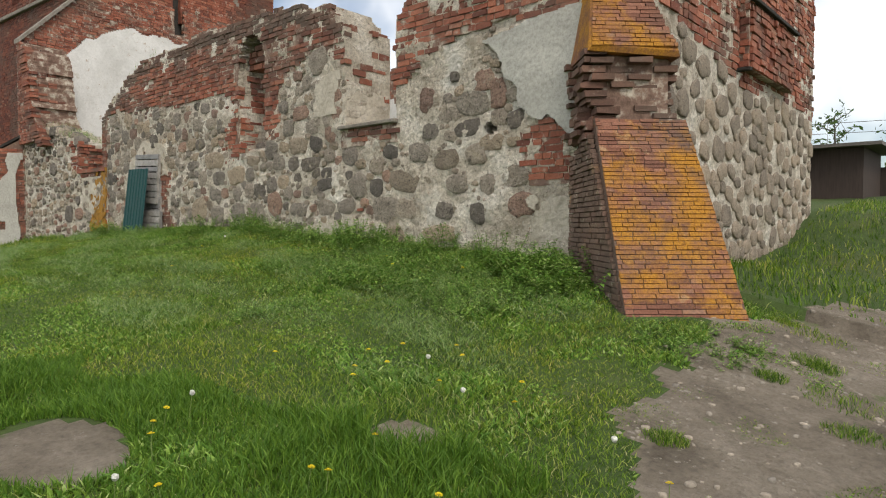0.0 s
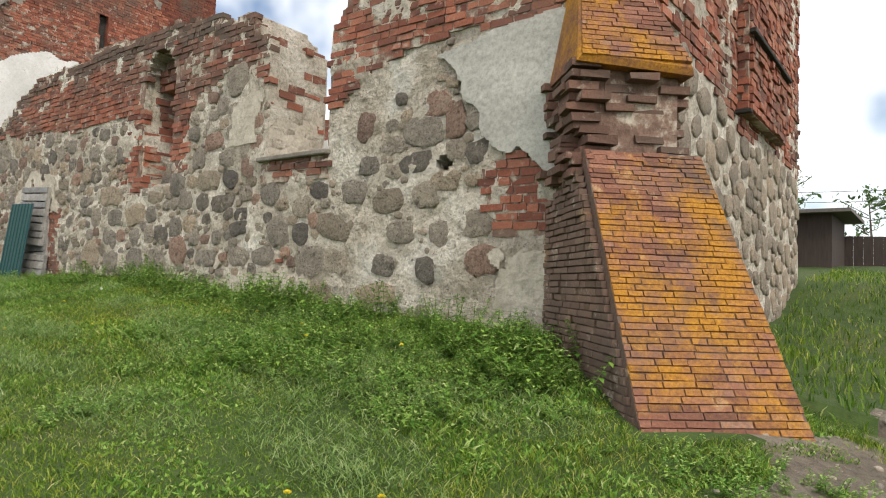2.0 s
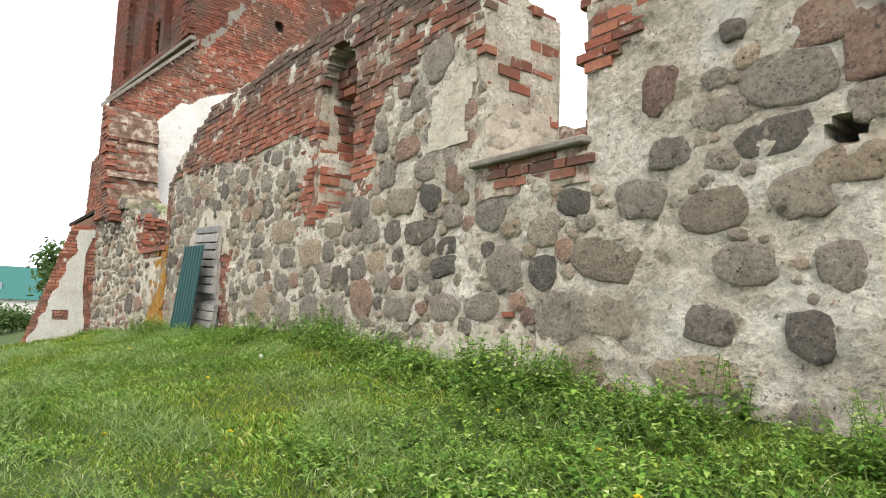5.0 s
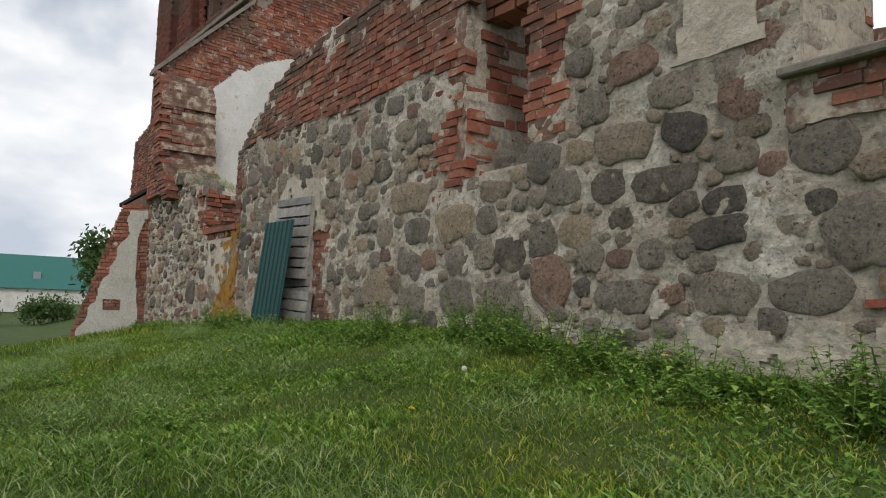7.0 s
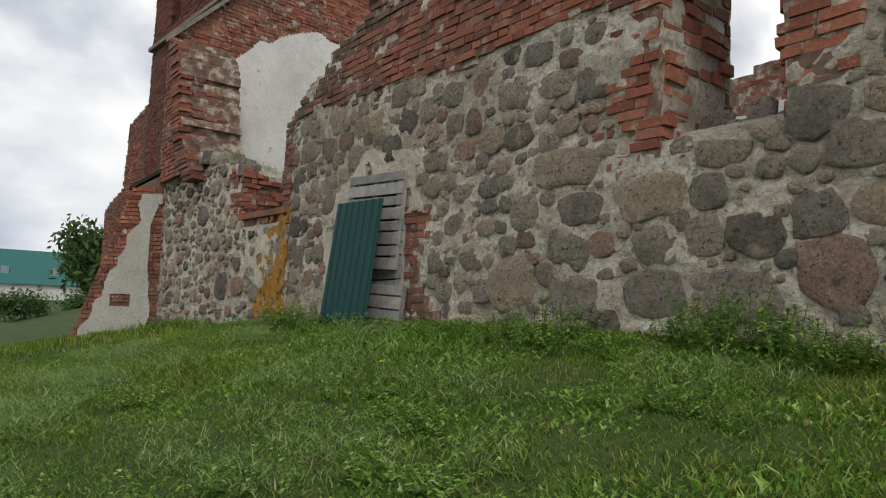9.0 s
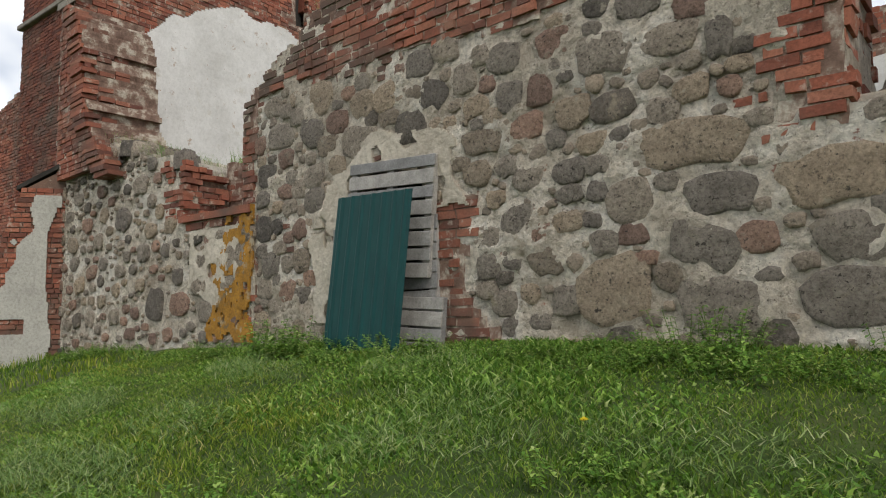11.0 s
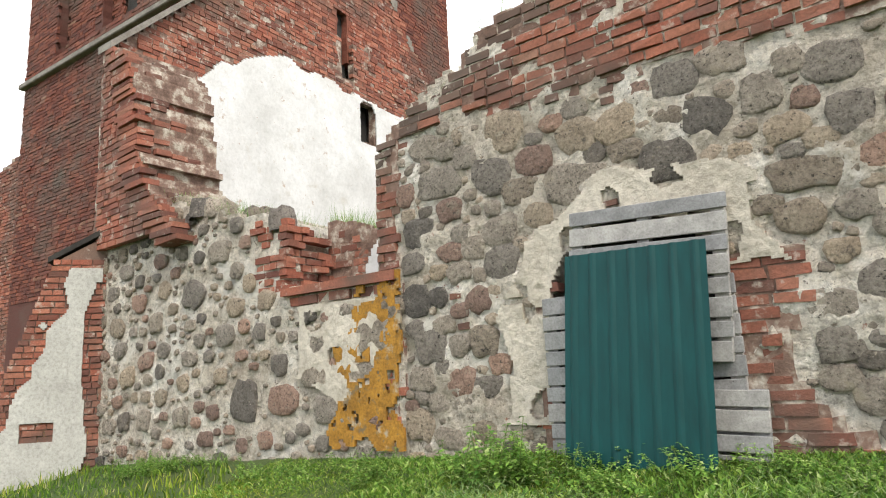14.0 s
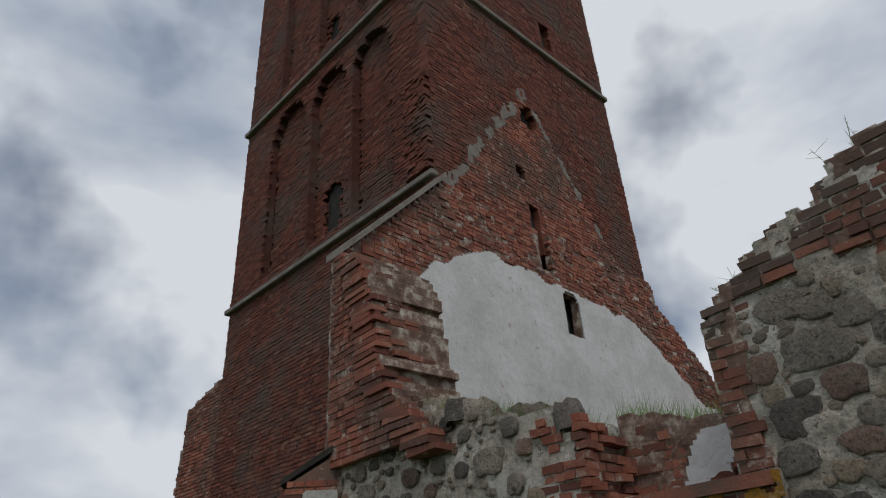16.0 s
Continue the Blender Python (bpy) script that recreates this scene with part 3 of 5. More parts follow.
def jamb_brick(u, v):
    """Brick dressings round the niche, the door and the broken wall end."""
    j = 0.10 * wobble(u, v, 2.0, 5.0)
    if v > 2.15 and in_niche(u, v, 0.42 + j) and not in_niche(u, v, 0.0):
        return v > 2.5 or u < -11.3
    if v < 2.1 and in_door(u, v, 0.12 if u < -15 else 0.42 + max(0.0, 1.3 - v) * 0.5 + 2 * j) and not in_door(u, v):
        return True
    return u < -17.48 + 0.5 * j


def south_brick(u, v):
    return south_solid(u, v) and (v > line_s(u) or jamb_brick(u, v) or patch_brick(u, v) or sill_brick(u, v))


def patch_brick(u, v):
    return abs(u + 4.25) < 0.42 + 0.2 * wobble(u, v, 3.0, 2.0) and 1.45 < v < 2.25 - 0.35 * abs(u + 4.3)


def sill_brick(u, v):
    return -8.25 < u < -6.95 and 2.22 < v < 2.46


def door_plaster(u, v):
    n = wobble(u, v, 2.5, 7.0)
    if in_door(u, v) or not in_door(u, v, 0.4 + 0.3 * n) or wobble(u, v, 5.0, 27) > 0.3:
        return False
    return v > (2.0 + 0.2 * n if u > -15.2 else 1.0) and (u > -15.2 or wobble(u, v, 3.0, 28) < 0.12 or v > 2.0)


PLASTER_LOW = ((-5.4, 3.3), (-4.9, 2.8), (-4.5, 2.4), (-4.2, 2.25), (-3.9, 1.95), (-3.2, 1.9))


def grey_plaster(u, v):
    n = 0.3 * wobble(u, v, 1.1, 3.0) + 0.16 * wobble(u, v, 4.0, 4.0) + 0.06 * wobble(u, v, 11.0, 4.0)
    return -5.3 < u < -3.2 and lerp_at(u, PLASTER_LOW) + n < v < 3.55 - 0.18 * max(0, -4.1 - u) + 0.3 * n


def foot_plaster(u, v):
    n = 0.25 * wobble(u, v, 1.8, 14.0) + 0.12 * wobble(u, v, 6.0, 15.0)
    return abs(u + 4.05) < 0.5 + n and v < 1.2 + n or -9.4 < u < -7.2 and v < 0.98 + 1.2 * n and wobble(u, v, 3.0, 16.0) < 0.2


slab("plaster", F_S, foot_plaster, -9.6, -3.3, 0.3, 1.6, 0.022, 0.05, 0.02, M_PALE, wall_south, "thick pale mortar at the wall's foot", "", 0.025, 5.0)
slab("plaster", F_S, lambda u, v: grey_plaster(u, v), -5.8, -3.2, 1.7, 3.8, 0.017, 0.03, 0.008, M_PLASTER, wall_south, "smooth grey plaster remnant", "", 0.05, 4.0)
slab("plaster", F_S, lambda u, v: door_plaster(u, v), -16.7, -13.8, 0.95, 3.2, 0.02, 0.04, 0.014, M_PALE, wall_south, "pale plaster round the doorway", "", 0.035, 6.0)
slab("plaster", F_S, lambda u, v: -8.95 + 0.2 * wobble(u, v, 2, 1) < u < -8.26 and 2.75 < v < 3.35 + 0.2 * wobble(u, v, 2, 9) and wobble(u, v, 2.5, 11) < 0.25, -9.2, -8.2, 2.6, 3.6, 0.05, 0.03, 0.01, M_PALE, wall_south, "pale plaster patch", "", 0.03, 7.0)

# hand-placed large stones: along, up, width, height, tone
S_EAST = [(-6.81, 1.59, 0.62, 0.32, "tan"), (-5.76, 1.50, 0.41, 0.27, "grey"), (-4.77, 1.57, 0.38, 0.29, "grey"), (-4.72, 1.19, 0.44, 0.32, "red"), (-5.40, 1.09, 0.31, 0.28, "dark"),
          (-6.11, 0.81, 0.62, 0.26, "tan"), (-5.96, 1.85, 0.46, 0.29, "tan"), (-6.51, 1.98, 0.40, 0.28, "grey"), (-7.23, 1.17, 0.55, 0.42, "grey"), (-6.78, 1.17, 0.42, 0.29, "grey"),
          (-5.24, 1.47, 0.28, 0.27, "grey"), (-5.49, 2.58, 0.57, 0.35, "grey"), (-5.08, 2.66, 0.25, 0.40, "red"), (-5.06, 2.34, 0.25, 0.22, "grey"), (-5.56, 2.25, 0.50, 0.24, "dark"),
          (-5.19, 2.03, 0.39, 0.22, "tan"), (-5.45, 1.89, 0.36, 0.30, "grey"), (-6.36, 2.73, 0.28, 0.36, "red"), (-5.92, 2.46, 0.39, 0.22, "grey")]
S_EAST2 = [(-6.28, 2.27, 0.32, 0.22, "grey"), (-4.65, 2.65, 0.2, 0.2, "dark"), (-6.01, 1.13, 0.34, 0.24, "grey"), (-7.09, 2.03, 0.34, 0.22, "dark"), (-8.12, 1.23, 0.5, 0.24, "grey"), (-6.99, 0.78, 0.39, 0.3, "tan"), (-8.86, 3.69, 0.5, 0.44, "grey")]
S_MID = [(-9.35, 2.87, 0.45, 0.25, "red"), (-8.98, 2.60, 0.46, 0.25, "grey"), (-8.92, 2.30, 0.38, 0.25, "dark"), (-9.42, 2.31, 0.52, 0.29, "tan"), (-9.09, 1.97, 0.52, 0.25, "dark"),
         (-8.55, 2.08, 0.29, 0.23, "grey"), (-8.66, 1.61, 0.44, 0.20, "dark"), (-8.64, 1.22, 0.45, 0.27, "grey"), (-7.85, 1.55, 0.42, 0.42, "grey"), (-9.42, 1.20, 0.48, 0.25, "grey"),
         (-8.04, 2.03, 0.40, 0.28, "grey"), (-9.87, 1.70, 0.32, 0.26, "tan"), (-10.0, 2.06, 0.36, 0.3, "grey"), (-10.13, 1.31, 0.47, 0.43, "red"), (-10.60, 1.56, 0.44, 0.29, "dark")]
S_NICHE = [(-11.40, 1.89, 0.62, 0.36, "tan"), (-10.93, 1.88, 0.29, 0.27, "grey"), (-11.34, 1.52, 0.40, 0.31, "grey"), (-10.97, 1.57, 0.29, 0.29, "grey"), (-11.33, 1.17, 0.54, 0.37, "grey"),
           (-10.70, 1.16, 0.55, 0.35, "grey"), (-12.18, 1.53, 0.50, 0.30, "grey"), (-12.07, 1.13, 0.6, 0.38, "grey"), (-12.06, 1.86, 0.46, 0.28, "grey"), (-12.85, 1.25, 0.6, 0.49, "tan"),
           (-12.24, 2.23, 0.74, 0.34, "tan"), (-10.85, 2.14, 0.41, 0.2, "tan")]
S_DOOR = [(-14.88, 2.84, 0.42, 0.32, "dark"), (-15.62, 2.84, 0.55, 0.34, "grey"), (-16.97, 3.13, 0.52, 0.30, "grey"), (-16.39, 3.07, 0.45, 0.32, "grey"), (-15.95, 3.10, 0.35, 0.27, "red"),
          (-17.13, 3.50, 0.34, 0.26, "grey"), (-16.23, 3.43, 0.42, 0.36, "tan"), (-13.28, 3.22, 0.34, 0.25, "red"), (-12.86, 3.02, 0.47, 0.33, "grey"), (-12.36, 2.99, 0.40, 0.24, "grey"),
          (-13.73, 2.88, 0.27, 0.28, "grey"), (-13.43, 2.87, 0.24, 0.27, "red"), (-12.02, 2.91, 0.18, 0.30, "grey"), (-14.43, 3.47, 0.34, 0.25, "grey"), (-14.21, 3.15, 0.26, 0.28, "grey")]
S_DOOR2 = [(-13.77, 3.22, 0.36, 0.28, "grey"), (-14.02, 2.55, 0.45, 0.22, "tan"), (-12.67, 1.64, 0.24, 0.16, "red"), (-13.56, 2.17, 0.29, 0.21, "grey"), (-14.08, 2.28, 0.32, 0.22, "tan"), (-13.14, 2.63, 0.31, 0.26, "tan")]
placed_s = S_EAST + S_EAST2 + S_MID + S_NICHE + S_DOOR + S_DOOR2


def bare_mortar(u, v):
    """Where thick mortar hides the smaller stones, mostly towards the corner."""
    return wobble(u, v, 0.9, 61) + 0.4 * wobble(u, v, 2.6, 62) > lerp_at(u, ((-12, 0.62), (-8.5, 0.3), (-7, -0.06), (-3.2, -0.15)))


def south_stone(u, v):
    return south_solid(u, v) and not (v > line_s(u) - 0.05 or jamb_brick(u, v) or patch_brick(u, v) or sill_brick(u, v) or grey_plaster(u, v) or door_plaster(u, v) or foot_plaster(u, v)) and v > 0.35 and not bare_mortar(u, v)


taken_s = list(placed_s)
fill_s = scatter_stones(south_stone, -17.7, -3.3, 0.4, 4.0, (0.38, 0.24, 0.15), (1400, 3800), taken_s, 5, 0.9)
small_s = scatter_stones(south_stone, -17.7, -3.3, 0.4, 4.0, (0.14, 0.06), (5200,), taken_s, 6, 1.0)
fill_s.sort(key=lambda c: -c[2])
room = 300 - len(placed_s)

# brick dressings in the depth of the openings
for tag, x0, nx, lo, hi in (("window", -8.17, 1, 2.9, 4.25), ("niche", -11.30, 1, 2.3, 3.95), ("niche", -10.44, -1, 2.3, 3.95)):
    F_J = Frame((x0, 0, 0), (0, 1, 0), (nx, 0, 0))
    bricks_joined("reveal_bricks", F_J, courses(lambda u, v: v < hi + 0.2 * wobble(u, v, 2, 2), 7.72, 8.68, lo, hi, 0.118, 0.3, 0.014, 50 + nx + int(-x0), 0.06, 0.02), 0.1, M_BRICK_J, wall_south, 30)
F_JW = Frame((-8.17, 0, 0), (0, 1, 0), (1, 0, 0))
slab("plaster", F_JW, lambda u, v: wobble(u, v, 2.2, 12) < 0.3 and v < 3.25 + 0.25 * wobble(u, v, 3, 2), 7.72, 8.66, 2.5, 3.7, 0.06, 0.05, 0.012, M_PALE, wall_south, "pale plaster in the window reveal", "", 0.02, 90.0)
F_TY = Frame((0, 7.93, 0), (1, 0, 0), (0, -1, 0))
bricks_joined("blocking_bricks", F_TY, courses(lambda u, v: in_niche(u, v), -11.3, -10.4, 3.92, 4.5, 0.118, 0.3, 0.014, 55), 0.3, M_BRICK_J, wall_south, 31, "bricks that fill the arch head")
part("window_sill", box_bm(((-7.6, 7.95, 2.495), (0.66, 0.34, 0.03)), bevel=0.012), M_BAND, wall_south, "worn stone window sill")
rng = random.Random(77)
rubble_n = [(-11.18 + 0.17 * k + rng.uniform(-0.03, 0.03), 2.30 + 0.10 * (k % 2) + rng.uniform(0, 0.06), rng.uniform(0.2, 0.3), rng.uniform(0.16, 0.22), "grey") for k in range(6)]
F_NI = Frame((0, 7.98, 0), (1, 0, 0), (0, -1, 0))
part("rubble_fill", box_bm(((-10.87, 8.3, 2.28), (0.46, 0.42, 0.12)), bevel=0.05), M_MORTAR, wall_south, "rubble at the niche's foot")

chips = courses(lambda u, v: south_stone(u, v) and wobble(u, v, 1.3, 33) > -0.1, -17.7, -3.3, 0.5, 3.8, 0.09, 0.17, 0.02, 71, 0.35, 0.01)
free = [c for c in chips if all(((c[0] - a) / (w * 0.56 + 0.07)) ** 2 + ((c[1] - b) / (h * 0.56 + 0.035)) ** 2 > 1 for a, b, w, h, _ in taken_s)]
bricks_joined("brick_chips", F_S, [(a, b, c * 0.8, d * 0.8, e + 0.004) for a, b, c, d, e in free], 0.06, M_BRICK_J, wall_south, 34, "broken brick pieces in the mortar")

slab("brick_bedding", F_S, lambda u, v: south_brick(u, v), -17.75, -3.15, 0.6, 5.8, 0.075, 0.04, 0.005, M_JOINT, wall_south, "eroded lime joints between the bricks", "", 0.006, 91.0)


# ---- east wall ----
F_E = Frame((-3.12, 0, 0), (0, 1, 0), (1, 0, 0))
LINE_E = ((7.5, 3.6), (9, 3.42), (11, 3.1), (15.7, 3.15))


def east_solid(u, v):
    return 7.72 < u < 15.6 and v < 7.0


wall_east = slab("wall_east", F_E, east_solid, 7.7, 15.6, -0.3, 7.0, 0.14, 0.95, 0.03, M_MORTAR, None, "church end wall of fieldstones below and red brick above", "structure", -0.015, 12.0, "wall")


def east_stone(u, v):
    return east_solid(u, v) and v < lerp_at(u, LINE_E) + 0.2 * wobble(u, v, 1.2, 3.0) and v > 0.3


taken_e = []
fill_e = scatter_stones(east_stone, 7.8, 15.5, 0.3, 3.6, (0.45, 0.28, 0.18), (500, 1300), taken_e, 15, 1.0)
stones_joined("fieldstones", F_E, fill_e, M_RUBBLE, wall_east, 3, "grey fieldstones bedded in pale mortar")
cells_e = courses(lambda u, v: east_solid(u, v) and not east_stone(u, v) and v > 2.6, 7.7, 15.6, 2.6, 7.0, 0.105, 0.28, 0.014, 21)
bricks_joined("brickwork", F_E, cells_e, 0.1, M_BRICK_J, wall_east, 4)

# brick corner pier standing out from the east wall
pier = empty("brick_pier", "red brick pier with a dark coping on the end wall", "pier", "structure")
part("core", box_bm(((-3.08, 12.27, 5.0), (0.09, 1.21, 1.72))), M_JOINT, pier)
F_P = Frame((-2.95, 0, 0), (0, 1, 0), (1, 0, 0))
F_PS = Frame((0, 11.04, 0), (1, 0, 0), (0, -1, 0))
bricks_joined("brickwork", F_P, courses(lambda u, v: True, 11.1, 13.45, 3.28, 6.7, 0.105, 0.28, 0.014, 23), 0.06, M_BRICK_J, pier, 5)
bricks_joined("brickwork", F_PS, courses(lambda u, v: True, -3.12, -2.97, 3.28, 6.7, 0.105, 0.19, 0.014, 24), 0.06, M_BRICK_J, pier, 6)
part("coping", box_bm(((-2.93, 12.27, 4.28), (0.04, 1.25, 0.03)), ((-3.03, 11.02, 3.25), (0.1, 0.05, 0.025)), bevel=0.008), M_DARK, pier, "dark sloping coping")

# ---- other walls that close the nave ----
F_N = Frame((0, 18.6, 0), (1, 0, 0), (0, -1, 0))


def north_top(u):
    return 7.0 + 0.35 * wobble(u, 0, 0.7, 1.0) + 0.1 * wobble(u, 0, 3.0, 2.0)


wall_north = slab("wall_north", F_N, lambda u, v: v < north_top(u), -23.0, -4.8, -0.3, 7.6, 0.2, 0.9, 0.02, M_JOINT, None, "inner face of the far nave wall, whitewash and bare brick", "structure", 0.0, 30.0, "wall")
slab("plaster", F_N, lambda u, v: v < 5.9 + 0.3 * wobble(u, v, 0.8, 3.0), -23.0, -4.8, 0.0, 6.4, 0.2, 0.03, 0.01, M_WHITE, wall_north, "whitewashed plaster", "", 0.04, 31.0)
bricks_joined("brickwork", F_N, courses(lambda u, v: v < north_top(u) - 0.05, -22.9, -4.9, 5.6, 7.5, 0.13, 0.33, 0.016, 25), 0.06, M_BRICK_J, wall_north, 9)

# ---- low broken wall at the west end ----
F_W = Frame((-17.6, 7.66, 0), (-0.9985, -0.055, 0), (0.055, -0.9985, 0))
TOP_W = ((0, 2.36), (1.42, 2.36), (1.45, 2.8), (1.7, 3.2), (2.2, 3.32), (3.0, 3.55), (3.6, 3.75), (4.3, 3.9), (5.5, 3.9))


def west_solid(u, v):
    return -0.15 < u < 5.4 and v < lerp_at(u, TOP_W) + (0.08 * wobble(u, 0, 3.5, 2.0) if u > 1.5 else 0.0)


wall_west = slab("wall_west", F_W, west_solid, -0.15, 5.4, -0.4, 4.2, 0.09, 1.1, 0.03, M_MORTAR, None, "low broken wall of small fieldstones in pale mortar with grass on top", "structure", -0.02, 40.0, "wall")


def west_stone(u, v):
    return west_solid(u, v) and not (1.35 < u < 2.0 and v > 2.35) and not (u < 1.5 and v > 2.15) and v > 0.2


S_WEST = [(2.12, 1.22, 0.42, 0.45, "dark"), (1.5, 1.22, 0.45, 0.32, "red"), (1.0, 1.44, 0.42, 0.23, "grey"), (0.2, 1.82, 0.5, 0.36, "grey"), (0.3, 1.46, 0.55, 0.26, "grey"),
          (2.05, 2.52, 0.2, 0.22, "tan"), (1.75, 2.3, 0.28, 0.24, "tan"), (2.6, 2.96, 0.4, 0.27, "grey"), (3.1, 2.50, 0.42, 0.36, "grey"), (-0.02, 2.05, 0.3, 0.24, "tan")]
taken_w = list(S_WEST)
fill_w = scatter_stones(west_stone, 0, 5.4, 0.2, 3.9, (0.34, 0.2, 0.12, 0.05), (500, 1400, 2000), taken_w, 25, 1.3)
fill_w.sort(key=lambda c: -c[2])
stones_joined("small_fieldstones", F_W, fill_w[170:], M_RUBBLE, wall_west, 8, "small stones and chips in the mortar")
sill_w = put("window_sill", mesh_np("window_sill", F_W.at(np.array([-0.1, 1.46, 1.46, -0.1, -0.1, 1.46, 1.46, -0.1]), np.array([2.30, 2.30, 2.30, 2.30, 2.40, 2.38, 2.38, 2.40]), np.array([0.05, 0.05, -0.9, -0.9, 0.05, 0.05, -0.9, -0.9])),
             [np.array([[0, 1, 5, 4], [1, 2, 6, 5], [2, 3, 7, 6], [3, 0, 4, 7], [4, 5, 6, 7], [3, 2, 1, 0]])]), M_BRICK_J, wall_west, "weathered brick sill with lichen")
jag = courses(lambda u, v: west_solid(u, v) and 1.4 < u < 2.0 + 0.15 * wobble(u, v, 4, 2), 1.4, 2.1, 2.36, 3.2, 0.086, 0.25, 0.012, 28, 0.12, 0.018)
bricks_joined("brickwork", F_W, jag + courses(lambda u, v: u < 1.45, -0.1, 1.45, 2.18, 2.3, 0.11, 0.3, 0.014, 29), 0.14, M_BRICK_J, wall_west, 12)
slab("plaster", F_W, lambda u, v: 0.1 < u < 1.25 + 0.2 * wobble(u, v, 2, 4) and 1.25 + 0.3 * wobble(u, v, 2, 8) < v < 2.18 and wobble(u, v, 3, 17) < 0.3, 0.05, 1.5, 1.0, 2.2, 0.025, 0.03, 0.012, M_PALE, wall_west, "grey lime plaster below the sill", "", 0.018, 47.0)
slab("lichen_crust", F_W, lambda u, v: abs(u - 0.06 - 0.2 * (2.3 - v)) < 0.42 + 0.4 * wobble(u, v, 2.5, 3) and wobble(u, v, 5, 9) < 0.28 and wobble(u, v, 12, 5) < 0.33, -0.15, 1.3, 0.75, 2.4, 0.03, 0.03, 0.01, M_LICHEN, wall_west, "bright orange lichen", "", 0.022, 44.0)

F_WJ = Frame(F_W.at(1.44, 0.0, 0.0), (0, 1, 0), (0.9985, 0.055, 0))
bricks_joined("reveal_bricks", F_WJ, courses(lambda u, v: v < 3.15 - 0.25 * u + 0.1 * wobble(u, v, 3, 3), 0.0, 0.7, 2.42, 3.2, 0.086, 0.25, 0.012, 72, 0.08, 0.025), 0.12, M_BRICK_J, wall_west, 35, "broken brick jamb")

# inner skin of the wall behind the sill, with plaster remnants and rubble on top
F_WI = Frame(F_W.at(0.0, 0.0, -0.72), (-0.9985, -0.055, 0), (0.055, -0.9985, 0))
TOP_WI = ((-0.2, 2.92), (0.4, 3.0), (0.9, 3.1), (1.5, 3.3))


def inner_solid(u, v):
    return -0.12 < u < 1.5 and v < lerp_at(u, TOP_WI) + 0.07 * wobble(u, 0, 4.0, 12.0)


inner = slab("inner_wall", F_WI, inner_solid, -0.15, 1.5, 2.2, 3.5, 0.05, 0.4, 0.035, M_JOINT, wall_west, "torn inner brickwork behind the sill", "", 0.0, 45.0)
slab("plaster", F_WI, lambda u, v: inner_solid(u, v + 0.1) and u < 1.1 - 0.5 * (v - 2.3) + 0.2 * wobble(u, v, 3, 4) and wobble(u, v, 3.5, 6) < 0.22, -0.1, 1.4, 2.3, 3.3, 0.04, 0.05, 0.012, M_WHITE, wall_west, "stained white plaster remnant", "", 0.035, 46.0)
bricks_joined("brickwork", F_WI, courses(lambda u, v: inner_solid(u, v + 0.05) and u > 0.3, -0.1, 1.5, 2.4, 3.3, 0.088, 0.25, 0.012, 73, 0.1, 0.02), 0.1, M_BRICK_J, wall_west, 36)

# stub of the nave wall that rises to the tower, torn off at its east end
F_R = Frame((0, 7.28, 0), (1, 0, 0), (0, -1, 0))
EDGE_R = ((3.0, -20.5), (3.7, -21.2), (4.2, -21.7), (5.2, -21.9), (5.9, -22.1), (6.4, -22.5))


def stub_solid(u, v):
    return -22.95 < u < lerp_at(v, EDGE_R) + 0.12 * round(2 * wobble(u * 0.1, v, 4.0, 4.0)) / 2 and v < 6.45 - 0.35 * (u + 22.9)


wall_stub = slab("wall_stub", F_R, stub_solid, -22.95, -20.0, 3.4, 6.5, 0.088, 1.2, 0.02, M_JOINT, None, "torn-off stub of red brick wall below the tower", "structure", -0.014, 50.0, "wall")
brickwork(F_R, courses(lambda u, v: stub_solid(u, v), -22.95, -20.0, 3.35, 6.5, 0.088, 0.26, 0.01, 31, 0, 0.005), 0.1, M_BRICK_J, BR, wall_stub, 13, lambda c: -c[0])
F_RE = Frame((0, 0, 0), (0, 1, 0), (1, 0, 0))
torn = []
rng = random.Random(9)
v = 3.2
while v < 6.2:
    for k in range(5):
        torn.append((7.36 + k * 0.26 + rng.uniform(-0.03, 0.03), v, 0.12, 0.038, lerp_at(v, EDGE_R) + 0.06 + rng.uniform(-0.1, 0.06) - k * 0.05))
    v += 0.088
bricks_joined("torn_bricks", F_RE, torn, 0.5, M_BRICK_J, wall_stub, 14, "jagged torn brick ends")

# ---- plastered diagonal buttress at the west end ----
def prism(name, poly_a, poly_b, mat, parent, label=""):
    """A body between two like polygons."""
    n = len(poly_a)
    fs = [np.array([[i, (i + 1) % n, n + (i + 1) % n, n + i] for i in range(n)]), np.array([list(range(n))[::-1]]), np.array([list(range(n, 2 * n))])]
    me = mesh_np(name, list(poly_a) + list(poly_b), fs)
    bm_fix = bmesh.new()
    bm_fix.from_mesh(me)
    bmesh.ops.recalc_face_normals(bm_fix, faces=bm_fix.faces[:])
    bm_fix.to_mesh(me)
    bm_fix.free()
    return put(name, me, mat, parent, label)


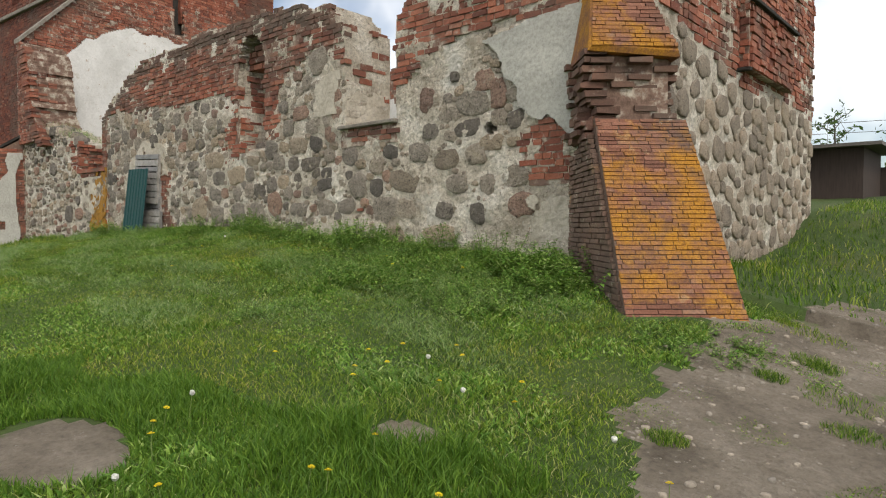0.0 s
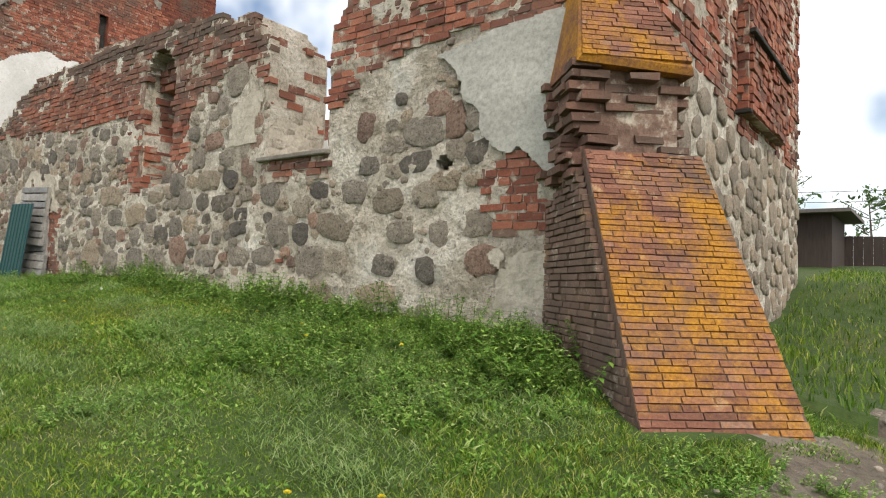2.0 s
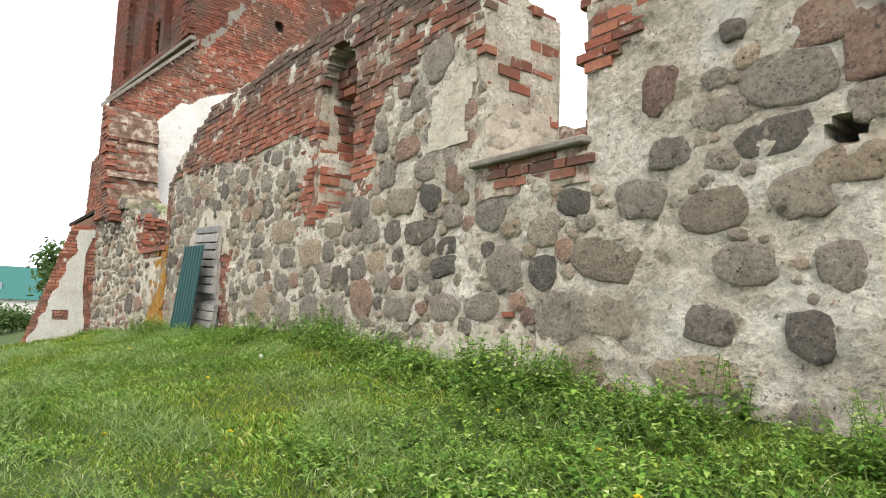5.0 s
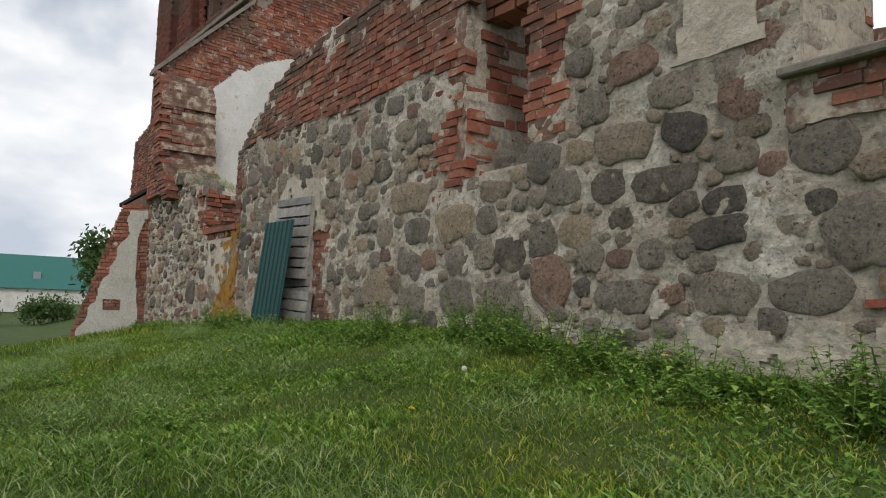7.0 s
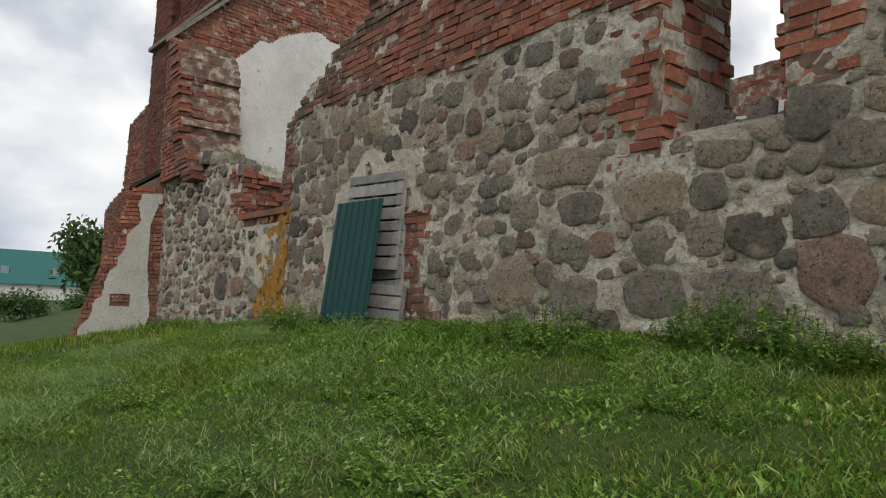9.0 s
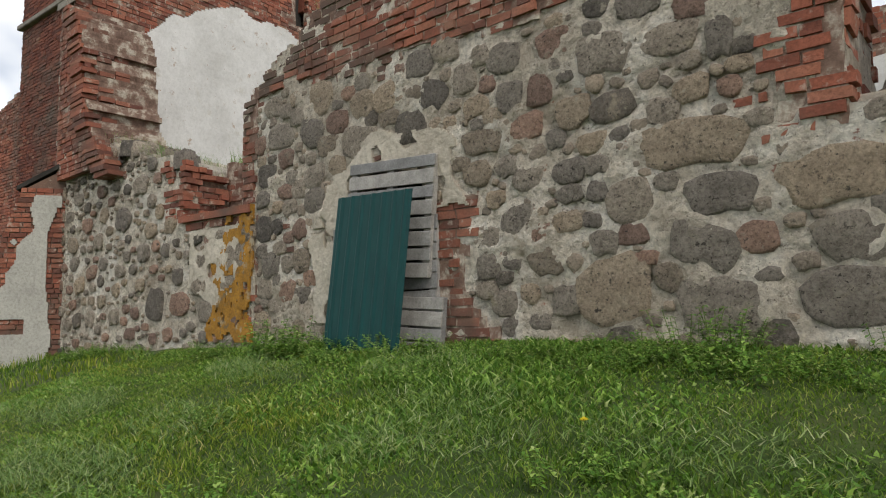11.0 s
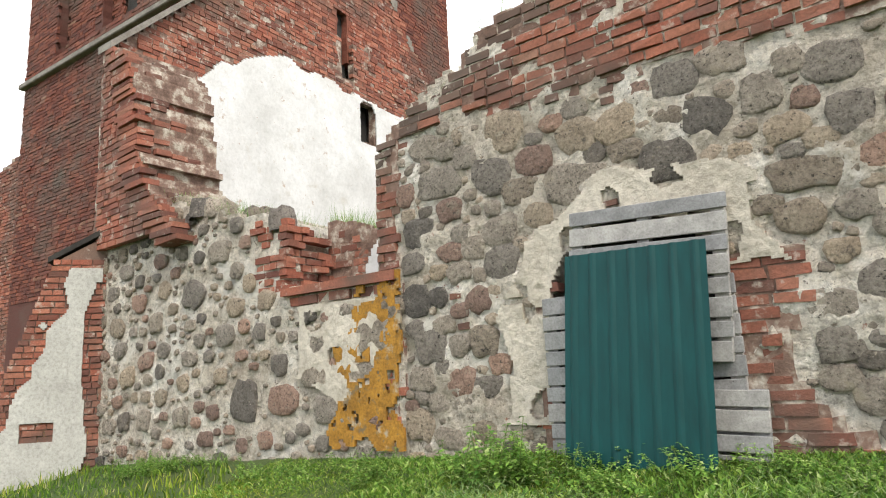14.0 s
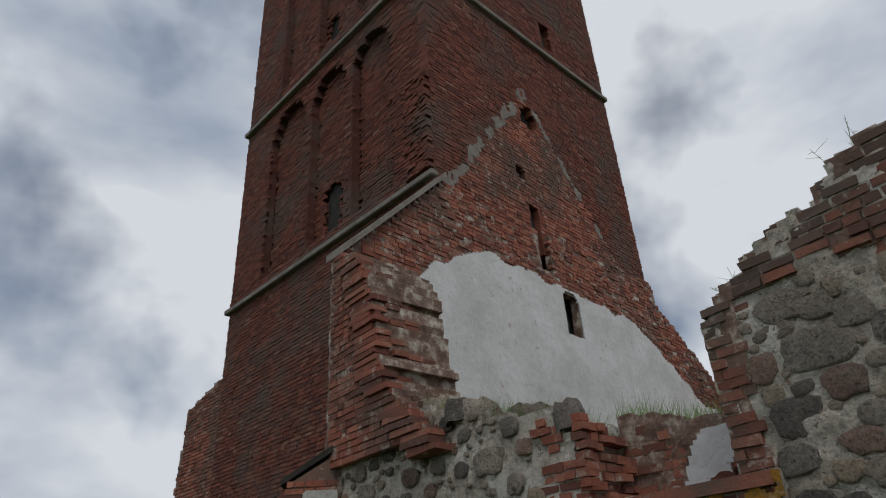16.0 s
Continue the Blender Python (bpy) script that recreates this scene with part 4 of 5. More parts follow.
but_w = empty("plastered_buttress", "sloping brick buttress with grey plaster at the wall's far end", "buttress")
pa = [(-22.75, 7.45, -0.3), (-23.75, 6.0, -0.3), (-23.7, 6.08, 0.3), (-23.14, 6.87, 3.2), (-22.75, 7.45, 3.62)]
pb = [(x - 1.0, y + 0.72, z) for x, y, z in pa]
prism("body", pa, pb, M_BRICK_S, but_w, "weathered brick body")
F_B = Frame((-22.77, 7.40, 0), (-0.568, -0.823, 0), (0.823, -0.568, 0))
bricks_joined("brickwork", F_B, [(a, b, c, d, e + 0.016) for a, b, c, d, e in face_courses(lambda v: (0.0, min(1.72, 1.7 - (v - 0.1) * 0.33)), 3.2, 0.085, 0.26, 0.012, 74, 0.004)], 0.05, M_BRICK_J, but_w, 37)
slab("plaster", F_B, lambda u, v: 0.05 < u < 1.5 - 0.36 * v + 0.22 * wobble(u, v, 3, 2) and v < 3.1 and not (u < 0.22 + 0.15 * wobble(u, v, 2.2, 5) and v < 2.9) and not (abs(u - 0.75) < 0.2 and abs(v - 0.9) < 0.12),
     0.0, 1.7, 0.0, 3.2, 0.025, 0.04, 0.006, M_PLASTER, but_w, "grey plaster coat", "", 0.045, 60.0)
prism("coping", [(-22.7, 7.4, 3.66), (-23.2, 6.78, 3.18), (-23.2, 6.78, 3.26), (-22.7, 7.4, 3.74)], [(-23.75, 8.1, 3.66), (-24.2, 7.5, 3.18), (-24.2, 7.5, 3.26), (-23.75, 8.1, 3.74)], M_DARK, but_w, "dark stone coping")

# ---- gable and tower ----
tower = empty("church_tower", "tall dark red brick church tower with blind arches and stone bands", "tower")
F_G = Frame((-23.0, 0, 0), (0, 1, 0), (1, 0, 0))
F_T = Frame((0, 9.55, 0), (1, 0, 0), (0, -1, 0))
TW = (-31.3, -23.15)
TE = (9.55, 16.9)
T_TOP = 27.0


def gable_top(u):
    if u < 9.6:
        return 6.4 + (u - 7.3) * 1.06
    return 8.8 if u < 16.9 else 8.3 - (u - 16.9) * 0.7


def slit(u, v):
    return (abs(u - 12.53) < 0.2 and 7.8 < v < 9.5) or (abs(u - 13.15) < 0.27 and 6.5 < v < 7.25 + math.sqrt(max(0, 0.073 - (u - 13.15) ** 2)))


def gable_solid(u, v):
    return 7.3 < u < 19.4 and v < gable_top(u) + 0.06 * wobble(u, v, 3, 1) and not slit(u, v)


wall_gable = slab("wall_gable", F_G, gable_solid, 7.3, 19.4, 0.0, 8.9, 0.13, 0.16, 0.012, M_JOINT, None, "old gable wall under the tower with whitewash and red brick", "structure", -0.014, 70.0, "wall")
WHITE_TOP = ((8.6, 6.3), (9.2, 6.9), (10.2, 7.5), (10.8, 7.62), (11.6, 7.6), (12.6, 7.55), (13.5, 7.5), (15.6, 7.45), (17.0, 6.6), (18.2, 5.8))


def white_area(u, v):
    return u > 8.55 + 0.25 * wobble(u, v, 1.8, 3) and v < lerp_at(u, WHITE_TOP) + 0.12 * wobble(u, v, 2.5, 4) and not slit(u, v)


slab("plaster", F_G, white_area, 8.3, 18.8, 2.6, 7.9, 0.045, 0.03, 0.008, M_WHITE, wall_gable, "flaking whitewashed plaster", "", 0.04, 71.0)
brickwork(F_G, courses(lambda u, v: gable_solid(u, v) and not white_area(u, v) and v > 4.5, 7.3, 19.4, 4.0, 8.9, 0.088, 0.25, 0.01, 33, 0.01, 0.010), 0.1, M_BRICK_J, BR, wall_gable, 15, lambda c: c[0])
# raking coping that caps the torn gable
prism("coping", [(-22.88, 7.25, 6.42), (-22.88, 9.6, 8.86), (-22.88, 9.6, 8.98), (-22.88, 7.25, 6.54)], [(-23.25, 7.25, 6.42), (-23.25, 9.6, 8.86), (-23.25, 9.6, 8.98), (-23.25, 7.25, 6.54)], M_BAND, wall_gable, "raking stone coping")
# near-black backing paints the inner shade of the gable slits
part("window_back", box_bm(((-23.33, 12.53, 8.6), (0.03, 0.27, 0.95)), ((-23.33, 13.15, 6.95), (0.03, 0.34, 0.6))), M_DARK, wall_gable, "near-black panel that paints shade into the window")

BAND_LOW, BAND_UP = 9.06, 15.05
ARCH = [(-29.75, -28.0), (-27.72, -26.15), (-25.9, -24.4)]


def arch_panel(u, v):
    for a, b in ARCH:
        r = (b - a) / 2
        if a < u < b and BAND_LOW + 0.35 < v < 13.72 + math.sqrt(max(0.0, r * r - (u - (a + b) / 2) ** 2)) * 1.1:
            return True
        if a + 0.2 < u < b - 0.2 and BAND_UP + 0.6 < v < 21.5 + math.sqrt(max(0.0, (r - 0.2) ** 2 - (u - (a + b) / 2) ** 2)):
            return True
    return False


def tower_slit(u, v):
    return abs(u + 26.9) < 0.27 and 9.5 < v < 10.7 + math.sqrt(max(0, 0.073 - (u + 26.9) ** 2)) or abs(u + 27.1) < 0.2 and 15.7 < v < 16.9


part("core", box_bm((((TW[0] + TW[1]) / 2, (TE[0] + TE[1]) / 2, T_TOP / 2), ((TW[1] - TW[0]) / 2 - 0.4, (TE[1] - TE[0]) / 2 - 0.4, T_TOP / 2))), M_JOINT, tower, "brick core")
slab("wall", F_T, lambda u, v: not arch_panel(u, v) and not tower_slit(u, v), TW[0], TW[1], 0.0, T_TOP, 0.15, 0.25, 0.004, M_BRICK_T, tower, "brick face with blind arches", "", -0.016, 80.0)
cells_t = courses(lambda u, v: not arch_panel(u, v) and not tower_slit(u, v), TW[0], TW[1], 3.5, 24.0, 0.09, 0.26, 0.01, 35, 0, 0.005)
brickwork(F_T, cells_t, 0.06, M_BRICK_T, BRT, tower, 16, lambda c: abs(c[1] - 10.0) - c[0])
F_TB = Frame((0, 9.55 + 0.22, 0), (1, 0, 0), (0, -1, 0))
bricks_joined("brickwork", F_TB, courses(lambda u, v: arch_panel(u, v) and not tower_slit(u, v), TW[0], TW[1], 9.2, 23.0, 0.09, 0.26, 0.01, 36, 0, 0.004), 0.06, M_BRICK_T, tower, 17)
F_TE = Frame((-23.12, 0, 0), (0, 1, 0), (1, 0, 0))


def east_slits(u, v):
    return (math.hypot(u - 12.83, (v - 12.2) * 0.8) < 0.3) or math.hypot(u - 12.24, v - 10.32) < 0.17 or (abs(u - 14.25) < 0.22 and 15.4 < v < 16.4) or slit(u, v)


slab("wall", F_TE, lambda u, v: v > 8.3 and not east_slits(u, v), TE[0], TE[1], 8.2, T_TOP, 0.15, 0.25, 0.004, M_BRICK_T, tower, "brick face over the old roof line", "", -0.016, 81.0)


def scar(u, v):
    """The pale line left on the tower by the old roof."""
    return abs((v - 8.7) - 1.38 * (min(u, 25.55 - u) - 9.7)) < (0.2 if u < 12.9 else 0.06) + 0.3 * wobble(u, v, 2.2, 3) and wobble(u, v, 4.5, 7) < 0.2 and v < 13.15


cells_te = courses(lambda u, v: not east_slits(u, v) and not scar(u, v), TE[0], TE[1], 8.6, 24.0, 0.09, 0.26, 0.01, 37, 0, 0.005)
bricks_joined("brickwork", F_TE, [c for c in cells_te if c[1] > 8.7 + 1.38 * (min(c[0], 25.55 - c[0]) - 9.7)], 0.06, M_BRICK_T, tower, 18)
brickwork(F_TE, [c for c in cells_te if c[1] <= 8.7 + 1.38 * (min(c[0], 25.55 - c[0]) - 9.7)], 0.07, M_BRICK_J, BR, tower, 19, lambda c: c[1] + abs(c[0] - 11.0) * 0.3)
slab("mortar_scar", F_TE, scar, TE[0], TE[1], 8.9, 13.1, 0.07, 0.05, 0.01, M_BAND, tower, "pale mortar line of the old roof", "stuff", 0.0, 82.0)
for zb in (BAND_LOW, BAND_UP, 22.5):
    bands = [(((TW[0] + TW[1]) / 2, 9.51, zb), ((TW[1] - TW[0]) / 2 + 0.06, 0.09, 0.07))]
    if zb > 10:
        bands.append(((-23.10, (TE[0] + TE[1]) / 2, zb), (0.09, (TE[1] - TE[0]) / 2 + 0.02, 0.07)))
    part("band", box_bm(*bands, bevel=0.02), M_BAND, tower, "weathered grey stone band")
F_PIL = Frame((0, 9.42, 0), (1, 0, 0), (0, -1, 0))
bricks_joined("corner_strip", F_PIL, courses(lambda u, v: True, -23.88, -23.13, 9.2, 11.7, 0.09, 0.23, 0.012, 38), 0.16, M_BRICK_T, tower, 20, "projecting brick corner strip")

# dark panels behind the tower openings put their shade into colour
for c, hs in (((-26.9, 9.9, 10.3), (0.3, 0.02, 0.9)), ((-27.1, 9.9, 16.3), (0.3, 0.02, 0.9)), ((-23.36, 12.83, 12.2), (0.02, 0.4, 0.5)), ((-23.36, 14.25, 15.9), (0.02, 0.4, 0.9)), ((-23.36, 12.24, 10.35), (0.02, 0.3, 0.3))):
    part("window_depth", box_bm((c, hs)), M_DARK, tower, "near-black panel that paints shade into the window")

ASKEW = Matrix.Translation((-23.15, 9.55, 0)) @ Matrix.Rotation(radians(4.0), 4, "Z") @ Matrix.Translation((23.15, -9.55, 0))
tower.matrix_world = ASKEW
wall_gable.matrix_world = ASKEW

# stepped brick buttress on the tower's west side
but_t = empty("tower_buttress", "stepped red brick buttress beside the tower", "buttress")
STEP_B = ((-35.4, 4.1), (-34.6, 4.4), (-33.5, 4.7), (-33.35, 6.9), (-32.6, 7.1), (-31.2, 7.4))
F_TBU = Frame((0, 9.6, 0), (1, 0, 0), (0, -1, 0))
butt_in = lambda u, v: v < lerp_at(u, STEP_B) + 0.05 * wobble(u, v, 4, 4)
slab("body", F_TBU, butt_in, -35.4, -31.2, -0.3, 8.4, 0.12, 1.6, 0.004, M_JOINT, but_t, "", "", -0.03, 85.0)
bricks_joined("brickwork", F_TBU, courses(lambda u, v: butt_in(u, v + 0.05), -35.4, -31.2, 0.0, 8.4, 0.09, 0.26, 0.01, 39, 0, 0.005), 0.06, M_BRICK_J, but_t, 21)

but_t.matrix_world = ASKEW

# ---- diagonal corner buttress ----
but_e = empty("corner_buttress", "leaning diagonal brick buttress covered in orange lichen", "buttress")
EU = np.array((0.72, 0.694, 0.0))
EN = np.array((0.694, -0.72, 0.0))
b_top, b_foot = np.array((-3.0, 7.48, 2.08)), np.array((-2.02, 6.46, -0.05))
hw_t, hw_b = 0.5, 0.56
back = -0.95 * EN
left = [b_foot - hw_b * EU, b_top - hw_t * EU, b_top - hw_t * EU + 0.3 * back, np.array((*(b_top - hw_t * EU + back)[:2], 1.75)), np.array((*(b_foot - hw_b * EU + 2.2 * back)[:2], -0.05))]
right = [b_foot + hw_b * EU, b_top + hw_t * EU, b_top + hw_t * EU + 0.3 * back, np.array((*(b_top + hw_t * EU + back)[:2], 1.75)), np.array((*(b_foot + hw_b * EU + 2.2 * back)[:2], -0.05))]
prism("body", [tuple(p) for p in left], [tuple(p) for p in right], M_BRICK_S, but_e, "brick body")


class Slope(Frame):
    pass


F_BF = Slope(b_foot, EU, (0, 0, 1))
slope_v = (b_top - b_foot) / np.linalg.norm(b_top - b_foot)
F_BF.v = slope_v
F_BF.n = np.cross(EU, slope_v)
F_BF.n = F_BF.n if F_BF.n @ EN > 0 else -F_BF.n
slope_len = float(np.linalg.norm(b_top - b_foot))
F_BL = Slope(b_foot - hw_b * EU, -EN, -EU)
part("torn_core", box_bm(((-3.32, 7.72, 2.4), (0.40, 0.30, 0.55), 0.766)), M_JOINT, but_e, "torn inner brickwork")
F_UP = Slope((-3.08, 7.42, 0), EU, EN)
rng = random.Random(31)
torn_u = []
v = 1.95
while v < 2.78:
    for k in range(4):
        torn_u.append((-0.38 + 0.26 * k + rng.uniform(-0.05, 0.05), v, 0.13, 0.032, rng.uniform(-0.16, 0.06) - 0.1 * math.sin((v - 1.95) / 0.83 * 3.14)))
    v += 0.085
F_UL = Slope((-3.46, 7.08, 0), -EN, -EU)
torn_l = []
v = 1.9
while v < 2.8:
    for k in range(4):
        torn_l.append((0.1 + 0.24 * k + rng.uniform(-0.05, 0.05), v, 0.12, 0.034, rng.uniform(-0.14, 0.05)))
    v += 0.09
ub = np.array((-3.04, 7.40, 0))
cap_l = [ub - 0.5 * EU + (0, 0, 2.80), ub - 0.45 * EU + (0, 0, 2.86) + 0.02 * EN, ub - 0.3 * EU - 0.62 * EN + (0, 0, 4.1), ub - 0.3 * EU - 1.0 * EN + (0, 0, 4.1), ub - 0.5 * EU - 0.9 * EN + (0, 0, 2.80)]
cap_r = [ub + 0.5 * EU + (0, 0, 2.74), ub + 0.48 * EU + (0, 0, 2.80) + 0.02 * EN, ub + 0.1 * EU - 0.62 * EN + (0, 0, 4.1), ub + 0.1 * EU - 1.0 * EN + (0, 0, 4.1), ub + 0.5 * EU - 0.9 * EN + (0, 0, 2.74)]
prism("upper_body", cap_l, cap_r, M_BRICK_L, but_e, "upper stump with orange lichen")

BF_CELLS = face_courses(lambda v: (-(hw_b - (hw_b - hw_t) * v / slope_len), hw_b - (hw_b - hw_t) * v / slope_len), slope_len, 0.052, 0.22, 0.006, 61)
BL_CELLS = face_courses(lambda v: ((v + 0.05) * 0.69 + 0.01, min(2.3, 1.5 + max(0.0, 1.92 - v) * 5)), 1.95, 0.056, 0.22, 0.007, 62, 0.005)
bricks_joined("torn_bricks", F_UP, torn_u, 0.3, M_BRICK_D, but_e, 32, "jagged torn brick courses")
bricks_joined("torn_bricks", F_UL, torn_l, 0.25, M_BRICK_D, but_e, 33, "jagged torn brick courses")
F_CF = Slope(ub + (0, 0, 2.84) + 0.015 * EN, EU, EN)
cap_v = -0.64 * EN + np.array((0, 0, 1.28))
F_CF.v = cap_v / np.linalg.norm(cap_v)
F_CF.n = np.cross(EU, F_CF.v)
F_CF.n = F_CF.n if F_CF.n @ EN > 0 else -F_CF.n
CF_CELLS = face_courses(lambda v: (-0.47 + 0.12 * v, 0.48 - 0.27 * v), 1.35, 0.056, 0.22, 0.006, 63)

# ---- doorway: shade panel, pallets, green sheet ----
# added dark panel, coloured as the shade behind the pallets
part("door_back", box_bm(((-15.22, 8.0, 1.6), (0.75, 0.04, 1.1))), M_DARK, wall_south, "near-black panel that paints shade into the blocked doorway")


def pallet(at, lean, wide=1.2, tall=1.15, boards=7, seed=0, spin=0.0):
    """A wooden pallet stood on edge; origin at its lower middle, back at y = 0."""
    rng_p = random.Random(seed)
    ob = empty("wooden_pallet", "grey weathered wooden pallet leaning in the doorway", "pallet")
    for k in range(boards):
        hgt = 0.052 if k % 2 else 0.066
        z = (k + 0.5) * tall / boards
        part("board", box_bm(((rng_p.uniform(-0.01, 0.01), -0.085, z), (wide / 2, 0.011, hgt)), bevel=0.004), M_WOOD, ob)
    for x in (-wide / 2 + 0.06, 0.0, wide / 2 - 0.06):
        part("stringer", box_bm(((x, -0.04, tall / 2), (0.045, 0.033, tall / 2 - 0.01)), bevel=0.004), M_WOOD, ob)
    ob.matrix_world = pose(*at, -lean, spin, 0)
    return ob


pallet((-15.12, 7.66, 1.42), 2, 1.15, 1.14, 8, 1, 3.0)
pallet((-15.21, 7.70, 0.76), 2, 1.44, 1.2, 9, 2, -1.0)
pallet((-14.86, 7.62, 0.70), 4, 0.94, 0.55, 4, 3, 2.0)
sheet = empty("green_metal_sheet", "dark green corrugated metal sheet leaning against the pallets", "metal sheet")
n_x = 99
sx = np.linspace(-0.505, 0.505, n_x)
sy = -0.007 * np.clip(3.0 * np.cos(sx / 1.01 * 2 * np.pi * 7) - 2.0, -1, 1)
sv = np.concatenate([np.stack([sx, sy + o, np.full(n_x, z)], 1) for z in (0.0, 1.47) for o in (0.0, 0.004)])
sa = np.arange(n_x - 1)
sf = np.concatenate([np.stack([sa, sa + 1, 2 * n_x + sa + 1, 2 * n_x + sa], 1), np.stack([n_x + sa + 1, n_x + sa, 3 * n_x + sa, 3 * n_x + sa + 1], 1),
                     np.stack([2 * n_x + sa, 2 * n_x + sa + 1, 3 * n_x + sa + 1, 3 * n_x + sa], 1), np.stack([sa + 1, sa, n_x + sa, n_x + sa + 1], 1)])
put("corrugated_sheet", mesh_np("corrugated_sheet", sv, [sf]), M_SHEET, sheet)
sheet.matrix_world = pose(-15.14, 7.27, 0.74, -6.0, 1.6, 0)

# ---- shed, fence, house ----
shed = empty("garden_shed", "dark wooden shed with a grey sheet roof behind the mound", "shed")
part("wall", box_bm(((-5.4, 25.0, 2.35), (1.9, 1.5, 0.95))), M_SHED, shed, "dark board wall")
part("roof", box_bm(((-5.3, 25.0, 3.36), (2.3, 1.9, 0.05))), M_RUST, shed, "grey sheet roof")
fence = empty("board_fence", "dark brown board fence beyond the mound", "fence")
for k in range(26):
    part("board", box_bm(((-3.4 + 0.26 * k, 26.5 + 0.1 * k, 2.15), (0.132, 0.012, 0.75))), M_SHED, fence)
house = empty("farmhouse", "long white farmhouse with a green roof and skylights", "house")
part("wall", box_bm(((-103, 12, 0.4), (4.0, 26, 1.5))), M_WHITE, house, "white plaster wall")
prism("roof", [(-98.6, -15, 1.75), (-103, -15, 5.9), (-107.4, -15, 1.75)], [(-98.6, 39, 1.75), (-103, 39, 5.9), (-107.4, 39, 1.75)], M_ROOF_G, house, "green metal tile roof")
for yy in (-9, -4, 1.5, 6.5, 11.5, 16.5):
    part("skylight", box_bm(((-100.3, yy, 3.35), (0.45, 0.4, 0.45))), M_GLASS, house, "white-framed skylight")


# ---- grass ----
def blades(name, n, pick, height, width, lean, mat, seed, label, flat=0.0, lift=0.0):
    """n curved grass blades in one mesh; pick(rng, n) gives x, y and a height factor."""
    rng_b = np.random.default_rng(seed)
    x, y, hf = pick(rng_b, n)
    n = len(x)
    z = np.array([ground_z(a, b) for a, b in zip(x, y)]) - 0.01 + lift * rng_b.uniform(0, 1, n)
    h = rng_b.uniform(0.45, 1.0, n) * height * hf
    w = rng_b.uniform(0.6, 1.2, n) * width
    a = rng_b.uniform(0, 2 * np.pi, n)
    b = rng_b.uniform(0, 2 * np.pi, n)
    ln = rng_b.uniform(0.15, 1.0, n) * lean * h
    up = 1.0 - flat * rng_b.uniform(0.7, 1.0, n)
    side = np.stack([np.cos(a), np.sin(a), np.zeros(n)], 1) * w[:, None] / 2
    way = np.stack([np.cos(b), np.sin(b), np.zeros(n)], 1)
    p0 = np.stack([x, y, z], 1)
    rise = np.array((0, 0, 1.0))[None]
    p1 = p0 + way * (0.35 * ln)[:, None] + rise * (0.6 * h * up)[:, None]
    p2 = p0 + way * ln[:, None] + rise * (h * up * 0.95)[:, None]
    v = np.stack([p0 - side, p0 + side, p1 + side * 0.75, p1 - side * 0.75, p2], 1).reshape(-1, 3)
    k = 5 * np.arange(n)[:, None]
    return put(name, mesh_np(name, v, [k + np.array([[0, 1, 2, 3]]), k + np.array([[3, 2, 4]])]), mat, None, label, "stuff", "grass")


def keep_grass(x, y):
    """How tall the grass stands at a place, 0 where nothing grows."""
    out = np.empty(len(x))
    for i, (a, b) in enumerate(zip(x, y)):
        d = dirt_amount(a, b) if -5 < a < 6 else 0.0
        bare = d > 0.5 and (wobble(a, b, 2.2, 13) < 0.27 or a < -1.6 and b < 3.7)
        n1 = wobble(a, b, 0.6, 21)
        out[i] = 0.0 if bare else max(0.5, 0.66 + 0.7 * n1 + 0.35 * wobble(a, b, 2.5, 22)) * (0.5 if d > 0.5 else 1.0)
        if -6.0 < a < -2.6 and 1.2 < b < 4.0:
            out[i] *= 1.35
    return out


def pick_near(r, n):
    x, y = r.uniform(-19, 2.6, n), r.uniform(0.4, 7.66, n)
    h = keep_grass(x, y)
    hit = (h > 0) & ~((x > -3.9) & (x < -1.4) & (y > 6.0) & (np.abs((x + 2.02) * 0.72 + (y - 6.46) * 0.694) < 0.6) & ((x + 2.02) * 0.694 - (y - 6.46) * 0.72 < 0.02))
    return x[hit], y[hit], h[hit]


def pick_far(r, n):
    x = np.concatenate([r.uniform(-34, -19, n // 2), r.uniform(-3.0, 5, n // 4), r.uniform(-30, 4, n // 4)])
    y = np.concatenate([r.uniform(-3, 7.2, n // 2), r.uniform(7.6, 20, n // 4), r.uniform(-3, 0.6, n // 4)])
    h = keep_grass(x, y) * 1.1
    return x[h > 0], y[h > 0], h[h > 0]


def pick_herb(r, n):
    x, y = r.uniform(-19, 0.5, n), r.uniform(1.2, 7.66, n)
    h = keep_grass(x, y)
    grow = np.array([wobble(a, b, 1.1, 51) + 0.5 * wobble(a, b, 3.1, 52) for a, b in zip(x, y)]) + np.clip((y - 5.0) * 0.12, 0, 0.3)
    hit = (h > 0) & (grow > 0.0)
    return x[hit], y[hit], h[hit] * (0.7 + grow[hit])


blades("grass", 520000, pick_near, 0.085, 0.007, 1.6, M_GRASS, 1, "lush uneven green grass of the meadow")
blades("far_grass", 70000, pick_far, 0.17, 0.016, 0.8, M_GRASS, 2, "green meadow grass further off")


blades("clover", 150000, pick_herb, 0.075, 0.026, 1.5, M_WEED, 4, "small broad leaves among the grass")


